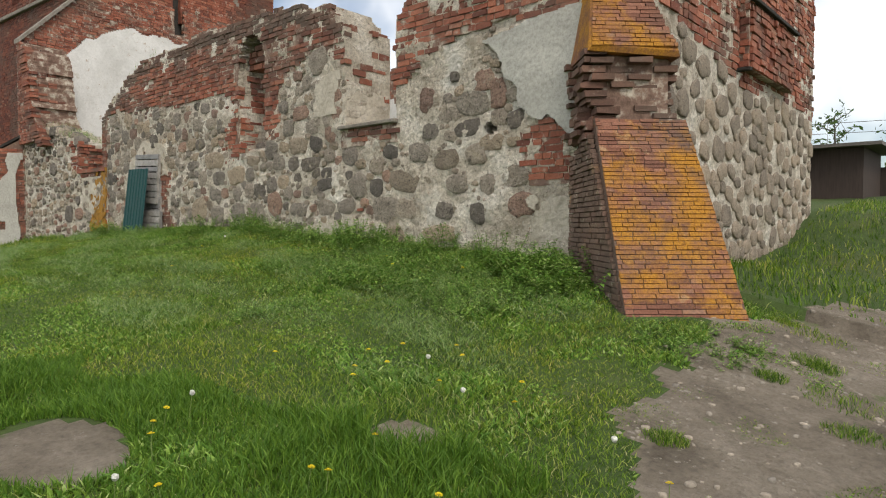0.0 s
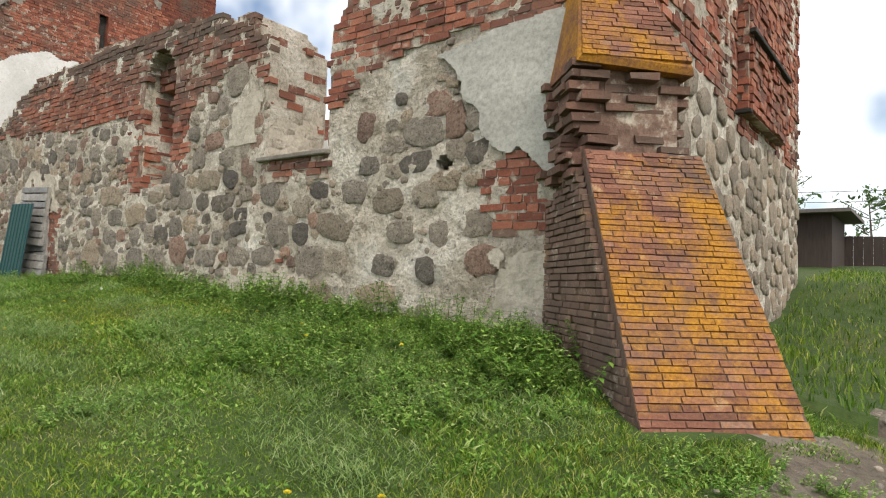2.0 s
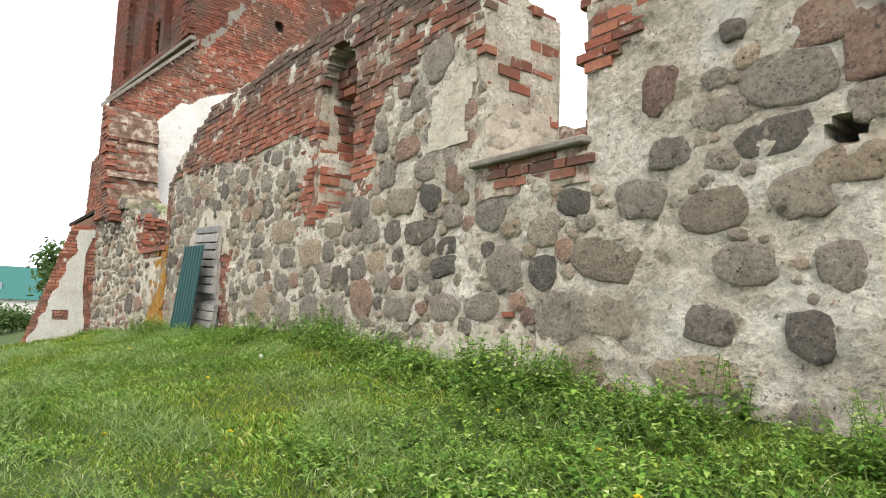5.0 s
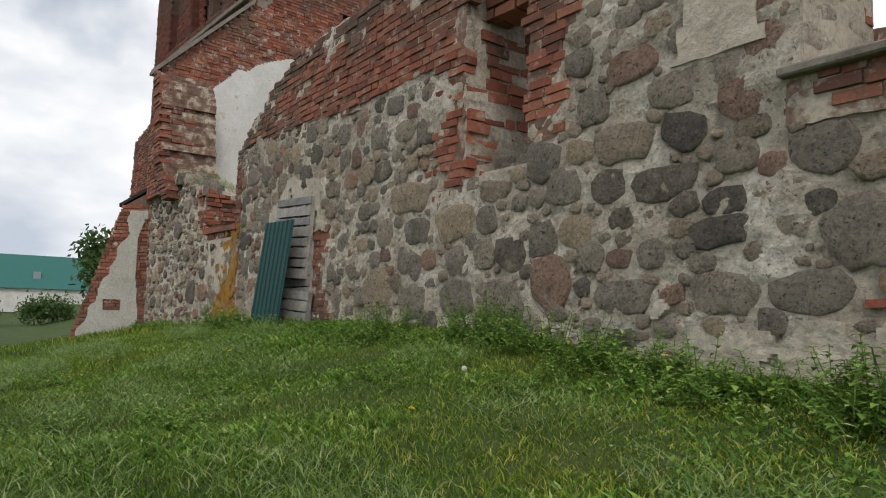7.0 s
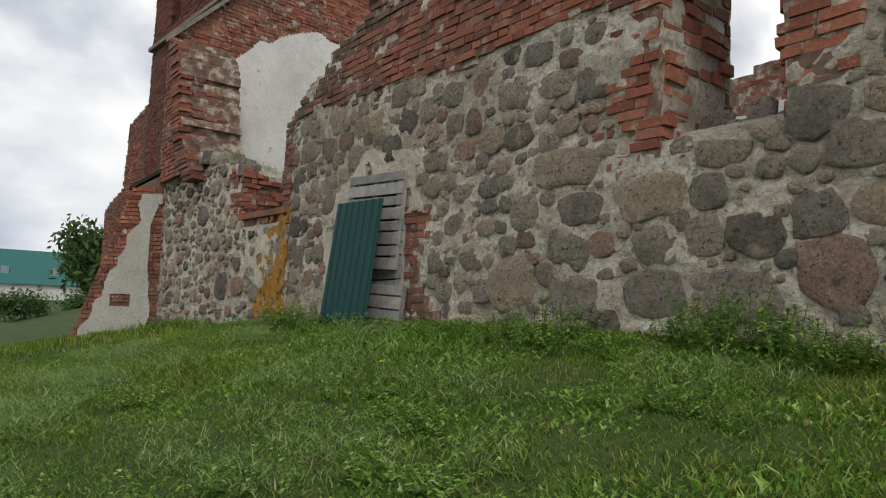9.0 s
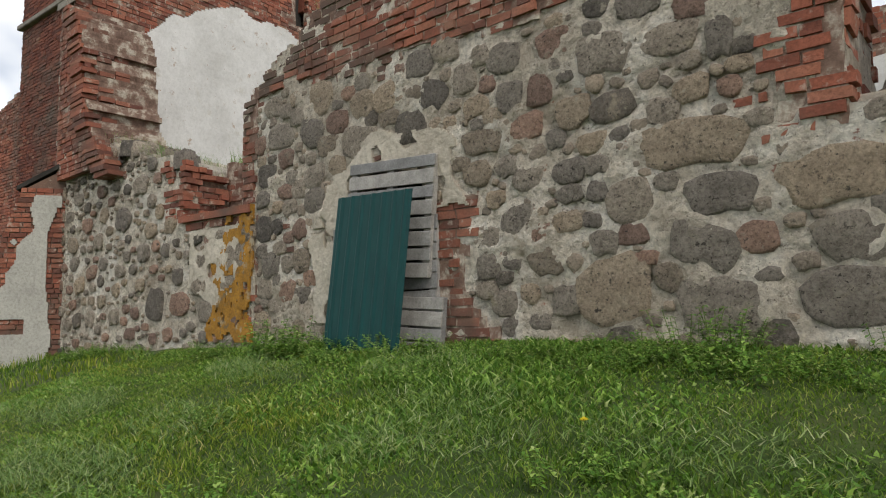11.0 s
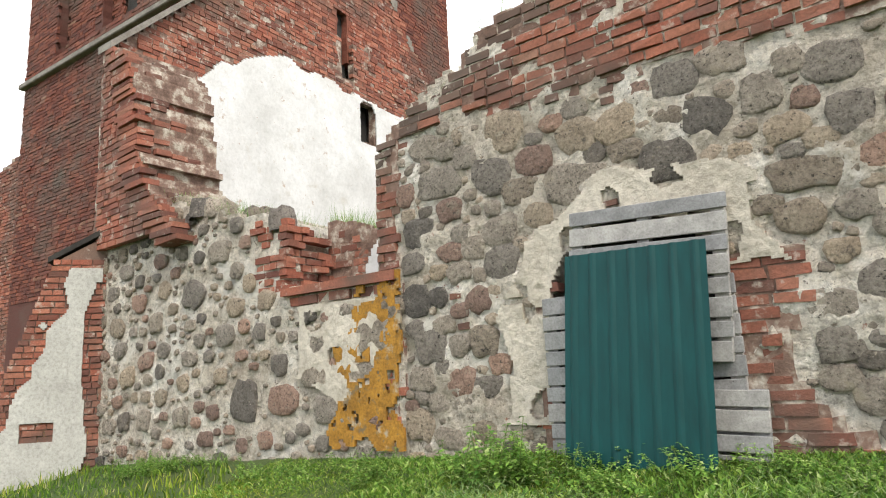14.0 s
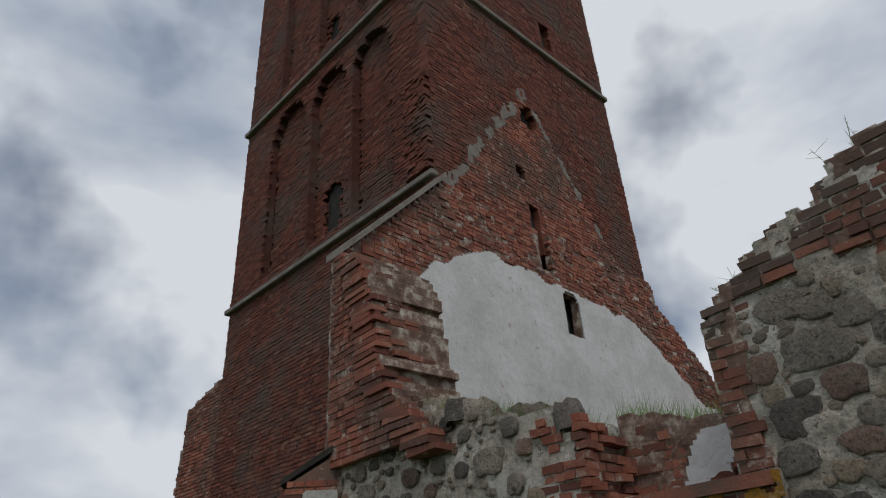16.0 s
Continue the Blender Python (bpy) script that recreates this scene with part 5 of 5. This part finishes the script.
def pick_hay(r, n):
    """Swathes of mown grass, scattered over the meadow in flat heaps."""
    count = 70
    cx, cy = r.uniform(-17.5, -2.6, count), r.uniform(3.2, 6.9, count)
    size = r.uniform(0.15, 0.5, count)
    k = r.choice(count, n, p=size ** 2 / (size ** 2).sum())
    rad, ang = size[k] * np.sqrt(r.uniform(0, 1, n)), r.uniform(0, 2 * np.pi, n)
    return cx[k] + rad * np.cos(ang) * 1.5, cy[k] + rad * np.sin(ang) * 0.7, r.uniform(0.7, 1.3, n)


blades("cut_grass", 34000, pick_hay, 0.13, 0.0055, 1.5, M_HAY, 3, "pale tousled cut grass lying on the meadow", 0.7, 0.13)


def pick_tuft(r, n):
    """Small tufts that grow in the trodden soil."""
    cx, cy = r.uniform(-1.6, 3.0, 46), r.uniform(2.0, 8.6, 46)
    k = r.integers(46, size=n)
    size = r.uniform(0.06, 0.26, 46)[k]
    rad, ang = size * np.sqrt(r.uniform(0, 1, n)), r.uniform(0, 2 * np.pi, n)
    x, y = cx[k] + rad * np.cos(ang) * 1.4, cy[k] + rad * np.sin(ang)
    ok = np.abs((x + 2.02) * 0.72 + (y - 6.46) * 0.694) > 0.62
    ok |= (x + 2.02) * 0.694 - (y - 6.46) * 0.72 > 0.05
    return x[ok], y[ok], (1.2 - 0.6 * rad / size)[ok]


blades("soil_tufts", 15000, pick_tuft, 0.09, 0.006, 1.1, M_GRASS, 9, "small grass tufts in the trodden soil")


def pick_tall(r, n):
    x, y = r.uniform(-5.6, -1.5, n), r.uniform(0.9, 3.4, n)
    h = keep_grass(x, y)
    grow = np.array([wobble(a, b, 0.9, 41) + 0.25 for a, b in zip(x, y)])
    hit = (h > 0) & (grow > 0) & (y < 3.6 + 0.35 * (x + 1.5))
    hit |= (h > 0) & (grow > 0.1) & (x < -2.6) & (y < 3.0)
    return x[hit], y[hit], h[hit] * (0.7 + grow[hit])


blades("tall_grass", 50000, pick_tall, 0.17, 0.009, 0.9, M_TALL, 5, "tall dark green grass near the bare soil")


def pick_wall_top(r, n):
    u = np.where(r.random(n) < 0.3, r.uniform(0.0, 1.9, n), r.uniform(1.9, 5.0, n))
    d = np.where(u < 1.6, r.uniform(0.76, 1.1, n), r.uniform(0.05, 0.9, n))
    p = F_W.at(u, np.zeros(n), -d)
    return p[:, 0], p[:, 1], u


rb = np.random.default_rng(8)
tx, ty, tu = pick_wall_top(rb, 2600)
tz = np.array([lerp_at(u, TOP_W) if u > 1.6 else lerp_at(u, TOP_WI) for u in tu]) - 0.04
th, ta = rb.uniform(0.08, 0.28, len(tx)), rb.uniform(0, 6.28, len(tx))
tb = np.stack([tx, ty, tz], 1)
ts = np.stack([np.cos(ta), np.sin(ta), 0 * ta], 1) * 0.004
tt = tb + np.stack([np.sin(ta * 3) * th * 0.5, np.cos(ta * 2) * th * 0.5, th], 1)
put("wall_top_grass", mesh_np("wall_top_grass", np.stack([tb - ts, tb + ts, tt], 1).reshape(-1, 3), [3 * np.arange(len(tx))[:, None] + np.array([[0, 1, 2]])]), M_HAY, None, "dry grass on the broken wall top", "stuff", "grass")

# ---- weeds along the wall ----
def leaf_rows(r, base, direction, length, wide, droop):
    """Six points of one folded leaf."""
    d = np.array(direction) / np.linalg.norm(direction)
    s = np.cross(d, (0, 0, 1.0))
    s = s / (np.linalg.norm(s) + 1e-6)
    m1 = base + d * length * 0.45 + np.array((0, 0, -droop * length * 0.2))
    tip = base + d * length + np.array((0, 0, -droop * length))
    lift = np.array((0, 0, 0.12 * wide))
    return [base, m1 + s * wide / 2 + lift, m1 - s * wide / 2 + lift, m1, tip]


def weed(name, label, seed, stems, tall, leaf, spread):
    r = np.random.default_rng(seed)
    ob = empty(name, label, "weed")
    lv, sv_, sf_ = [], [], []
    for _ in range(stems):
        foot = np.array((r.normal(0, spread), r.normal(0, spread), 0.0))
        top = foot + np.array((r.normal(0, 0.12), r.normal(0, 0.12), tall * r.uniform(0.55, 1.0)))
        k = len(sv_)
        for q in (foot, top):
            for a in range(3):
                sv_.append(q + 0.004 * np.array((math.cos(a * 2.09), math.sin(a * 2.09), 0)))
        sf_ += [[k + a, k + (a + 1) % 3, k + 3 + (a + 1) % 3, k + 3 + a] for a in range(3)]
        for f in np.linspace(0.2, 1.0, 7):
            ang = r.uniform(0, 6.28)
            for o in (0, 2.1, 4.2):
                size = leaf * r.uniform(0.6, 1.1) * (1.15 - 0.4 * f)
                lv += leaf_rows(r, foot + (top - foot) * f, (math.cos(ang + o), math.sin(ang + o), r.uniform(-0.1, 0.6)), size, size * 0.62, r.uniform(0.1, 0.5))
    k = 5 * np.arange(len(lv) // 5)[:, None]
    put("foliage", mesh_np("foliage", np.array(lv), [np.concatenate([k + np.array([[0, 1, 3]]), k + np.array([[0, 3, 2]]), k + np.array([[1, 4, 3]]), k + np.array([[3, 4, 2]])])]), M_WEED, ob, "", "stuff")
    put("stalk_tuft", mesh_np("stalk_tuft", np.array(sv_), [np.array(sf_)]), M_STEM, ob, "", "stuff")
    return ob


W_BUSH = weed("nettle_clump", "dark green nettle clump growing at the wall's foot", 1, 26, 0.4, 0.085, 0.2)
W_LOW = weed("leafy_weed", "low bright green leafy weed in the grass", 2, 18, 0.26, 0.07, 0.19)
W_TALL = weed("nettle_clump", "tall green nettles growing beside the wall", 3, 12, 0.5, 0.08, 0.13)
for w in (W_BUSH, W_LOW, W_TALL):
    w["group"] = "weeds along the wall"
rw = random.Random(12)
first_used = {W_BUSH: False, W_LOW: False, W_TALL: False}


def plant(src, x, y, s):
    m = pose(x, y, ground_z(x, y) - 0.02, rw.uniform(-6, 6), rw.uniform(-6, 6), rw.uniform(0, 360))
    if not first_used[src]:
        first_used[src] = True
        src.matrix_world = m @ Matrix.Scale(s, 4)
    else:
        copy_thing(src, m).scale = (s, s, s * rw.uniform(0.85, 1.15))


for x, y, s in ((-7.35, 7.3, 1.0), (-7.0, 7.25, 0.9), (-7.7, 7.35, 0.8), (-3.95, 7.2, 0.9), (-3.7, 6.9, 1.0), (-3.45, 6.6, 0.95), (-3.3, 6.3, 0.7), (-8.3, 7.2, 0.8), (-8.8, 7.3, 0.75), (-9.4, 7.35, 0.8), (-9.9, 7.3, 0.6), (-10.4, 7.4, 0.75), (-11.0, 7.5, 0.6), (-16.3, 7.1, 0.8), (-16.0, 7.15, 0.9), (-15.8, 6.98, 0.75), (-14.3, 7.3, 0.5), (-17.2, 7.0, 0.6)):
    plant(W_BUSH, x, y, s)
for _ in range(95):
    x = rw.uniform(-7.6, -3.5)
    plant(W_LOW, x, 7.45 - 2.0 * rw.random() ** 1.3, rw.uniform(0.4, 0.95))
for _ in range(60):
    plant(W_LOW, rw.uniform(-22.5, -7.0), rw.uniform(6.95, 7.5), rw.uniform(0.3, 0.75))
for _ in range(30):
    plant(W_LOW, rw.uniform(-15.0, -3.0), rw.uniform(4.2, 6.8), rw.uniform(0.35, 0.7))
for _ in range(10):
    plant(W_LOW, rw.uniform(-2.6, -1.0), rw.uniform(5.7, 6.3), rw.uniform(0.35, 0.6))
for _ in range(16):
    plant(W_TALL, rw.uniform(-12.5, -4.0), rw.uniform(7.3, 7.55), rw.uniform(0.5, 0.9))

# ---- dandelions ----
def dandelion(seeding):
    ob = empty("dandelion", "white dandelion seed head in the grass" if seeding else "yellow dandelion flower in the grass", "dandelion")
    bm_s = bmesh.new()
    bmesh.ops.create_cone(bm_s, segments=5, radius1=0.003, radius2=0.002, depth=0.17, matrix=Matrix.Translation((0, 0, 0.085)))
    part("stem", bm_s, M_STEM, ob)
    bm_f = bmesh.new()
    if seeding:
        bmesh.ops.create_icosphere(bm_f, subdivisions=2, radius=0.017, matrix=Matrix.Translation((0, 0, 0.185)))
        for vtx in bm_f.verts:
            vtx.co += (vtx.co - Vector((0, 0, 0.185))) * random.uniform(-0.25, 0.1)
        part("seed_head", bm_f, M_FLUFF, ob)
    else:
        for ring, (rad, z) in enumerate(((0.02, 0.172), (0.013, 0.177))):
            for k in range(12):
                a = k * 0.5236 + ring * 0.26
                c = [bm_f.verts.new((rad * q * math.cos(a + o), rad * q * math.sin(a + o), z + dz)) for q, o, dz in ((0.1, 0, 0), (0.75, -0.22, 0.006), (1.0, 0, 0.004), (0.75, 0.22, 0.006))]
                bm_f.faces.new(c)
        part("flower_head", bm_f, M_YELLOW, ob)
    ob["group"] = "dandelions in the meadow"
    return ob


for seeding, count in ((True, 8), (False, 40)):
    src = dandelion(seeding)
    for k in range(count):
        x, y = rw.uniform(-3.6, -0.6), rw.uniform(1.6, 4.4)
        if k % 5 == 4:
            x, y = rw.uniform(-13.0, -3.0), rw.uniform(4.6, 6.5)
        if dirt_amount(x, y) > 0.5:
            x -= 1.6
        m = pose(x, y, ground_z(x, y), rw.uniform(-12, 12), rw.uniform(-12, 12), rw.uniform(0, 360))
        if k == 0:
            src.matrix_world = m
        else:
            copy_thing(src, m)

# ---- pebbles and clods on the bare soil ----
F_UPW = Frame((0, 0, 0), (1, 0, 0), (0, 0, 1))
F_UPW.v = np.array((0, 1.0, 0))
peb = []
while len(peb) < 2600:
    x, y = rw.uniform(-3.2, 3.0), rw.uniform(1.0, 10.0)
    if dirt_amount(x, y) > 0.45:
        s = rw.choice((0.005, 0.006, 0.008, 0.010, 0.014, 0.022)) * rw.uniform(0.7, 1.3)
        peb.append((x, y, s, s * rw.uniform(0.6, 0.95)))
lib_me = STONES["grey"][2]
co = np.zeros(len(lib_me.vertices) * 3, dtype=np.float32)
lib_me.vertices.foreach_get("co", co)
co = co.reshape(-1, 3)
pq = np.array([list(p.vertices) for p in lib_me.polygons if len(p.vertices) == 4])
pt = np.array([list(p.vertices) for p in lib_me.polygons if len(p.vertices) == 3])
pv = []
for x, y, w, h in peb:
    a = rw.uniform(0, 6.28)
    px, py = co[:, 0] * w, co[:, 1] * h
    pv.append(np.stack([x + px * math.cos(a) - py * math.sin(a), y + px * math.sin(a) + py * math.cos(a), ground_z(x, y) + 0.0 + co[:, 2] * h * 0.7], 1))
off = len(co) * np.arange(len(peb))[:, None, None]
M_PEBBLE = mat_mottled("pale_pebbles", [(0.3, (0.16, 0.14, 0.115)), (0.7, (0.34, 0.31, 0.27))], 9.0, 60.0, 0.9, 0.4, 0.005, (), True)
put("pebbles", mesh_np("pebbles", np.concatenate(pv), [(pq[None] + off).reshape(-1, 4), (pt[None] + off).reshape(-1, 3)], True), M_PEBBLE, None, "pale pebbles and clods on bare soil", "stuff", "pebbles")

# ---- trees, twigs, cables ----
def limb(vs, fs, a, b, ra, rb_, n=5):
    a, b = np.array(a), np.array(b)
    d = (b - a) / (np.linalg.norm(b - a) + 1e-9)
    s = np.cross(d, (0.3, 0.2, 1.0))
    s /= np.linalg.norm(s)
    t = np.cross(d, s)
    k = len(vs)
    for q, rr in ((a, ra), (b, rb_)):
        for i in range(n):
            g = 2 * math.pi * i / n
            vs.append(q + rr * (math.cos(g) * s + math.sin(g) * t))
    fs += [[k + i, k + (i + 1) % n, k + n + (i + 1) % n, k + n + i] for i in range(n)]


def tree(at, tall, wide, leaves, seed, label, sparse=False, leaf=0.12):
    r = np.random.default_rng(seed)
    ob = empty("tree", label, "tree")
    vs, fs, tips = [], [], []
    base = np.array(at, float)
    top = base + (r.normal(0, 0.1), r.normal(0, 0.1), tall * 0.8)
    mid = base + (top - base) * 0.4 + (0.1, 0.05, 0)
    limb(vs, fs, base, mid, tall * 0.02, tall * 0.013)
    limb(vs, fs, mid, top, tall * 0.013, tall * 0.004)
    for k in range(14):
        f = r.uniform(0.25, 1.0)
        st = base + (top - base) * f
        a = r.uniform(0, 6.28)
        en = st + np.array((math.cos(a) * wide * 0.5, math.sin(a) * wide * 0.5, tall * r.uniform(0.05, 0.22))) * r.uniform(0.5, 1.0) * (1.15 - 0.5 * f)
        limb(vs, fs, st, en, tall * 0.006, tall * 0.002, 4)
        tips += [en, st + (en - st) * 0.7]
        for _ in range(3):
            e2 = st + (en - st) * r.uniform(0.4, 0.9)
            e3 = e2 + r.normal(0, 0.12 * wide, 3) + (0, 0, 0.05 * tall)
            limb(vs, fs, e2, e3, tall * 0.0025, tall * 0.001, 3)
            tips.append(e3)
    put("trunk", mesh_np("trunk", np.array(vs), [np.array(fs)]), M_BARK, ob)
    tips = np.array(tips)
    c = tips[r.integers(len(tips), size=leaves)] + r.normal(0, 0.045 * wide if sparse else 0.1 * wide, (leaves, 3))
    q = r.normal(0, 1, (leaves, 2, 3))
    q /= np.linalg.norm(q, axis=2, keepdims=True)
    s = leaf * r.uniform(0.6, 1.2, leaves)[:, None]
    lv = np.stack([c - q[:, 0] * s, c + q[:, 1] * s * 0.5, c + q[:, 0] * s, c - q[:, 1] * s * 0.5], 1).reshape(-1, 3)
    put("crown", mesh_np("crown", lv, [4 * np.arange(leaves)[:, None] + np.array([[0, 1, 2, 3]])]), M_TREE, ob)
    return ob


for x, y, h, w, sd in ((-5.6, 30, 4.2, 2.0, 1), (-3.2, 31, 3.4, 2.2, 2), (-1.2, 33, 3.6, 2.6, 3), (1.5, 34, 3.2, 3.0, 4)):
    tree((x, y, 1.9), h, w, 330, sd, "young tree with sparse leaf clusters behind the shed", True, 0.11)
tree((-45, 10.4, -0.1), 5.0, 3.6, 3500, 7, "leafy shrub tree near the farmhouse", False, 0.2)
tree((-43, 15.5, -0.1), 6.0, 4.0, 3500, 8, "leafy shrub tree behind the church", False, 0.2)
for x, y, h, w, sd in ((-66, 14.0, 0.6, 3.5, 11), (-64, 9.5, 0.5, 3.5, 12), (-62, 5.0, 0.5, 3.2, 13), (-62, 0.0, 0.5, 3.5, 14), (-62, -6.0, 0.5, 3.5, 15)):
    tree((x, y, -0.3), h, w, 2600, sd, "low green bush at the meadow's edge", False, 0.16)


def twig_plant(x, y, z, h, seed):
    r = np.random.default_rng(seed)
    ob = empty("dry_weed", "thin dry weed on the brick wall top", "weed")
    vs, fs = [], []
    for k in range(3):
        a = np.array((x + r.normal(0, 0.03), y, z))
        b = a + (r.normal(0, 0.08), r.normal(0, 0.05), h * r.uniform(0.6, 1.0))
        limb(vs, fs, a, b, 0.004, 0.002, 3)
        for j in range(5):
            st = a + (b - a) * r.uniform(0.4, 1.0)
            limb(vs, fs, st, st + r.normal(0, 0.06, 3) + (0, 0, 0.05), 0.0025, 0.001, 3)
    put("stalk_tuft", mesh_np("stalk_tuft", np.array(vs), [np.array(fs)]), M_HAY, ob, "", "stuff")


twig_plant(-16.35, 7.9, 4.32, 0.55, 1)
twig_plant(-15.5, 7.95, 4.65, 0.5, 2)
twig_plant(-17.55, 7.9, 3.75, 0.25, 3)
for k, (z0, z1) in enumerate(((9.2, 9.0), (8.4, 8.2))):
    cu = bpy.data.curves.new("power_cable", "CURVE")
    cu.dimensions, cu.bevel_depth = "3D", 0.02
    sp = cu.splines.new("POLY")
    sp.points.add(8)
    for i in range(9):
        f = i / 8
        sp.points[i].co = (-14 + 40 * f, 60, z0 + (z1 - z0) * f - 1.2 * f * (1 - f), 1)
    cu.materials.append(M_DARK)
    tagged(new("power_cable", cu), "thin dark overhead cable in the distance", "cable")

# loose stones on the broken wall top
for k in range(16):
    u = 1.7 + 0.23 * k
    d = rw.uniform(0.0, 0.35)
    s = rw.uniform(0.2, 0.36)
    p = F_W.at(u, lerp_at(u, TOP_W) - 0.02, -0.12 - d)
    ob = new("loose_stone", rw.choice(STONES[rw.choice(("grey", "grey", "tan", "dark"))]))
    ob.matrix_world = Matrix.Translation(p) @ Euler((radians(rw.uniform(-15, 15)), radians(rw.uniform(-15, 15)), rw.uniform(0, 6.28))).to_matrix().to_4x4() @ Matrix.Diagonal((s * 0.7, s * 0.5, s * 0.55, 1))
    tagged(ob, "rounded fieldstone lying on the broken wall top", "stone", "stones on the wall top")

# ---- stones and bricks of the near walls, last ----
stone_objects(F_S, placed_s + fill_s[:room], wall_south, 1)
stones_joined("small_fieldstones", F_S, fill_s[room:] + small_s, M_RUBBLE, wall_south, 2, "small stones and chips in the mortar")
stone_objects(F_W, S_WEST + fill_w[:170], wall_west, 7)
cells_s = [(a, b, c, d, e + 0.02) for a, b, c, d, e in courses(south_brick, -17.75, -3.2, 0.7, 5.7, 0.086, 0.265, 0.012, 41, 0.015, 0.008, 0.05)]
stone_objects(F_NI, rubble_n, wall_south, 9)
crest_s = [c for c in cells_s if c[1] > top_s(c[0]) - 0.28 and c[0] < -8.2]
bricks_joined("crest_bricks", F_S, crest_s, 0.14, M_BRICK_D, wall_south, 23, "dark weathered bricks along the broken top")
crest_set = set(crest_s)
brickwork(F_S, [c for c in cells_s if c not in crest_set], 0.14, M_BRICK_J, BR, wall_south, 3, lambda c: abs(c[0] + 9.6))
def bricks_facing(fr, cells, depth, meshes, mat, parent, seed, most=295):
    """Lowest and middle bricks singly, what is past that joined."""
    bricks_single(fr, cells[:most], depth, meshes, parent, seed)
    if len(cells) > most:
        bricks_joined("brickwork", fr, cells[most:], depth, mat, parent, seed)


BRL = brick_meshes(M_BRICK_L, "lichen")
BRS = brick_meshes(M_BRICK_S, "side")
bricks_facing(F_BF, [(a, b, c, d, e + 0.012) for a, b, c, d, e in BF_CELLS], 0.06, BRL, M_BRICK_LJ, but_e, 5)
bricks_facing(F_BL, [(a, b, c, d, e + 0.012) for a, b, c, d, e in BL_CELLS], 0.06, BRS, M_BRICK_SJ, but_e, 6)
bricks_single(F_CF, [(a, b, c, d, e + 0.02) for a, b, c, d, e in CF_CELLS], 0.08, BRL, but_e, 7)
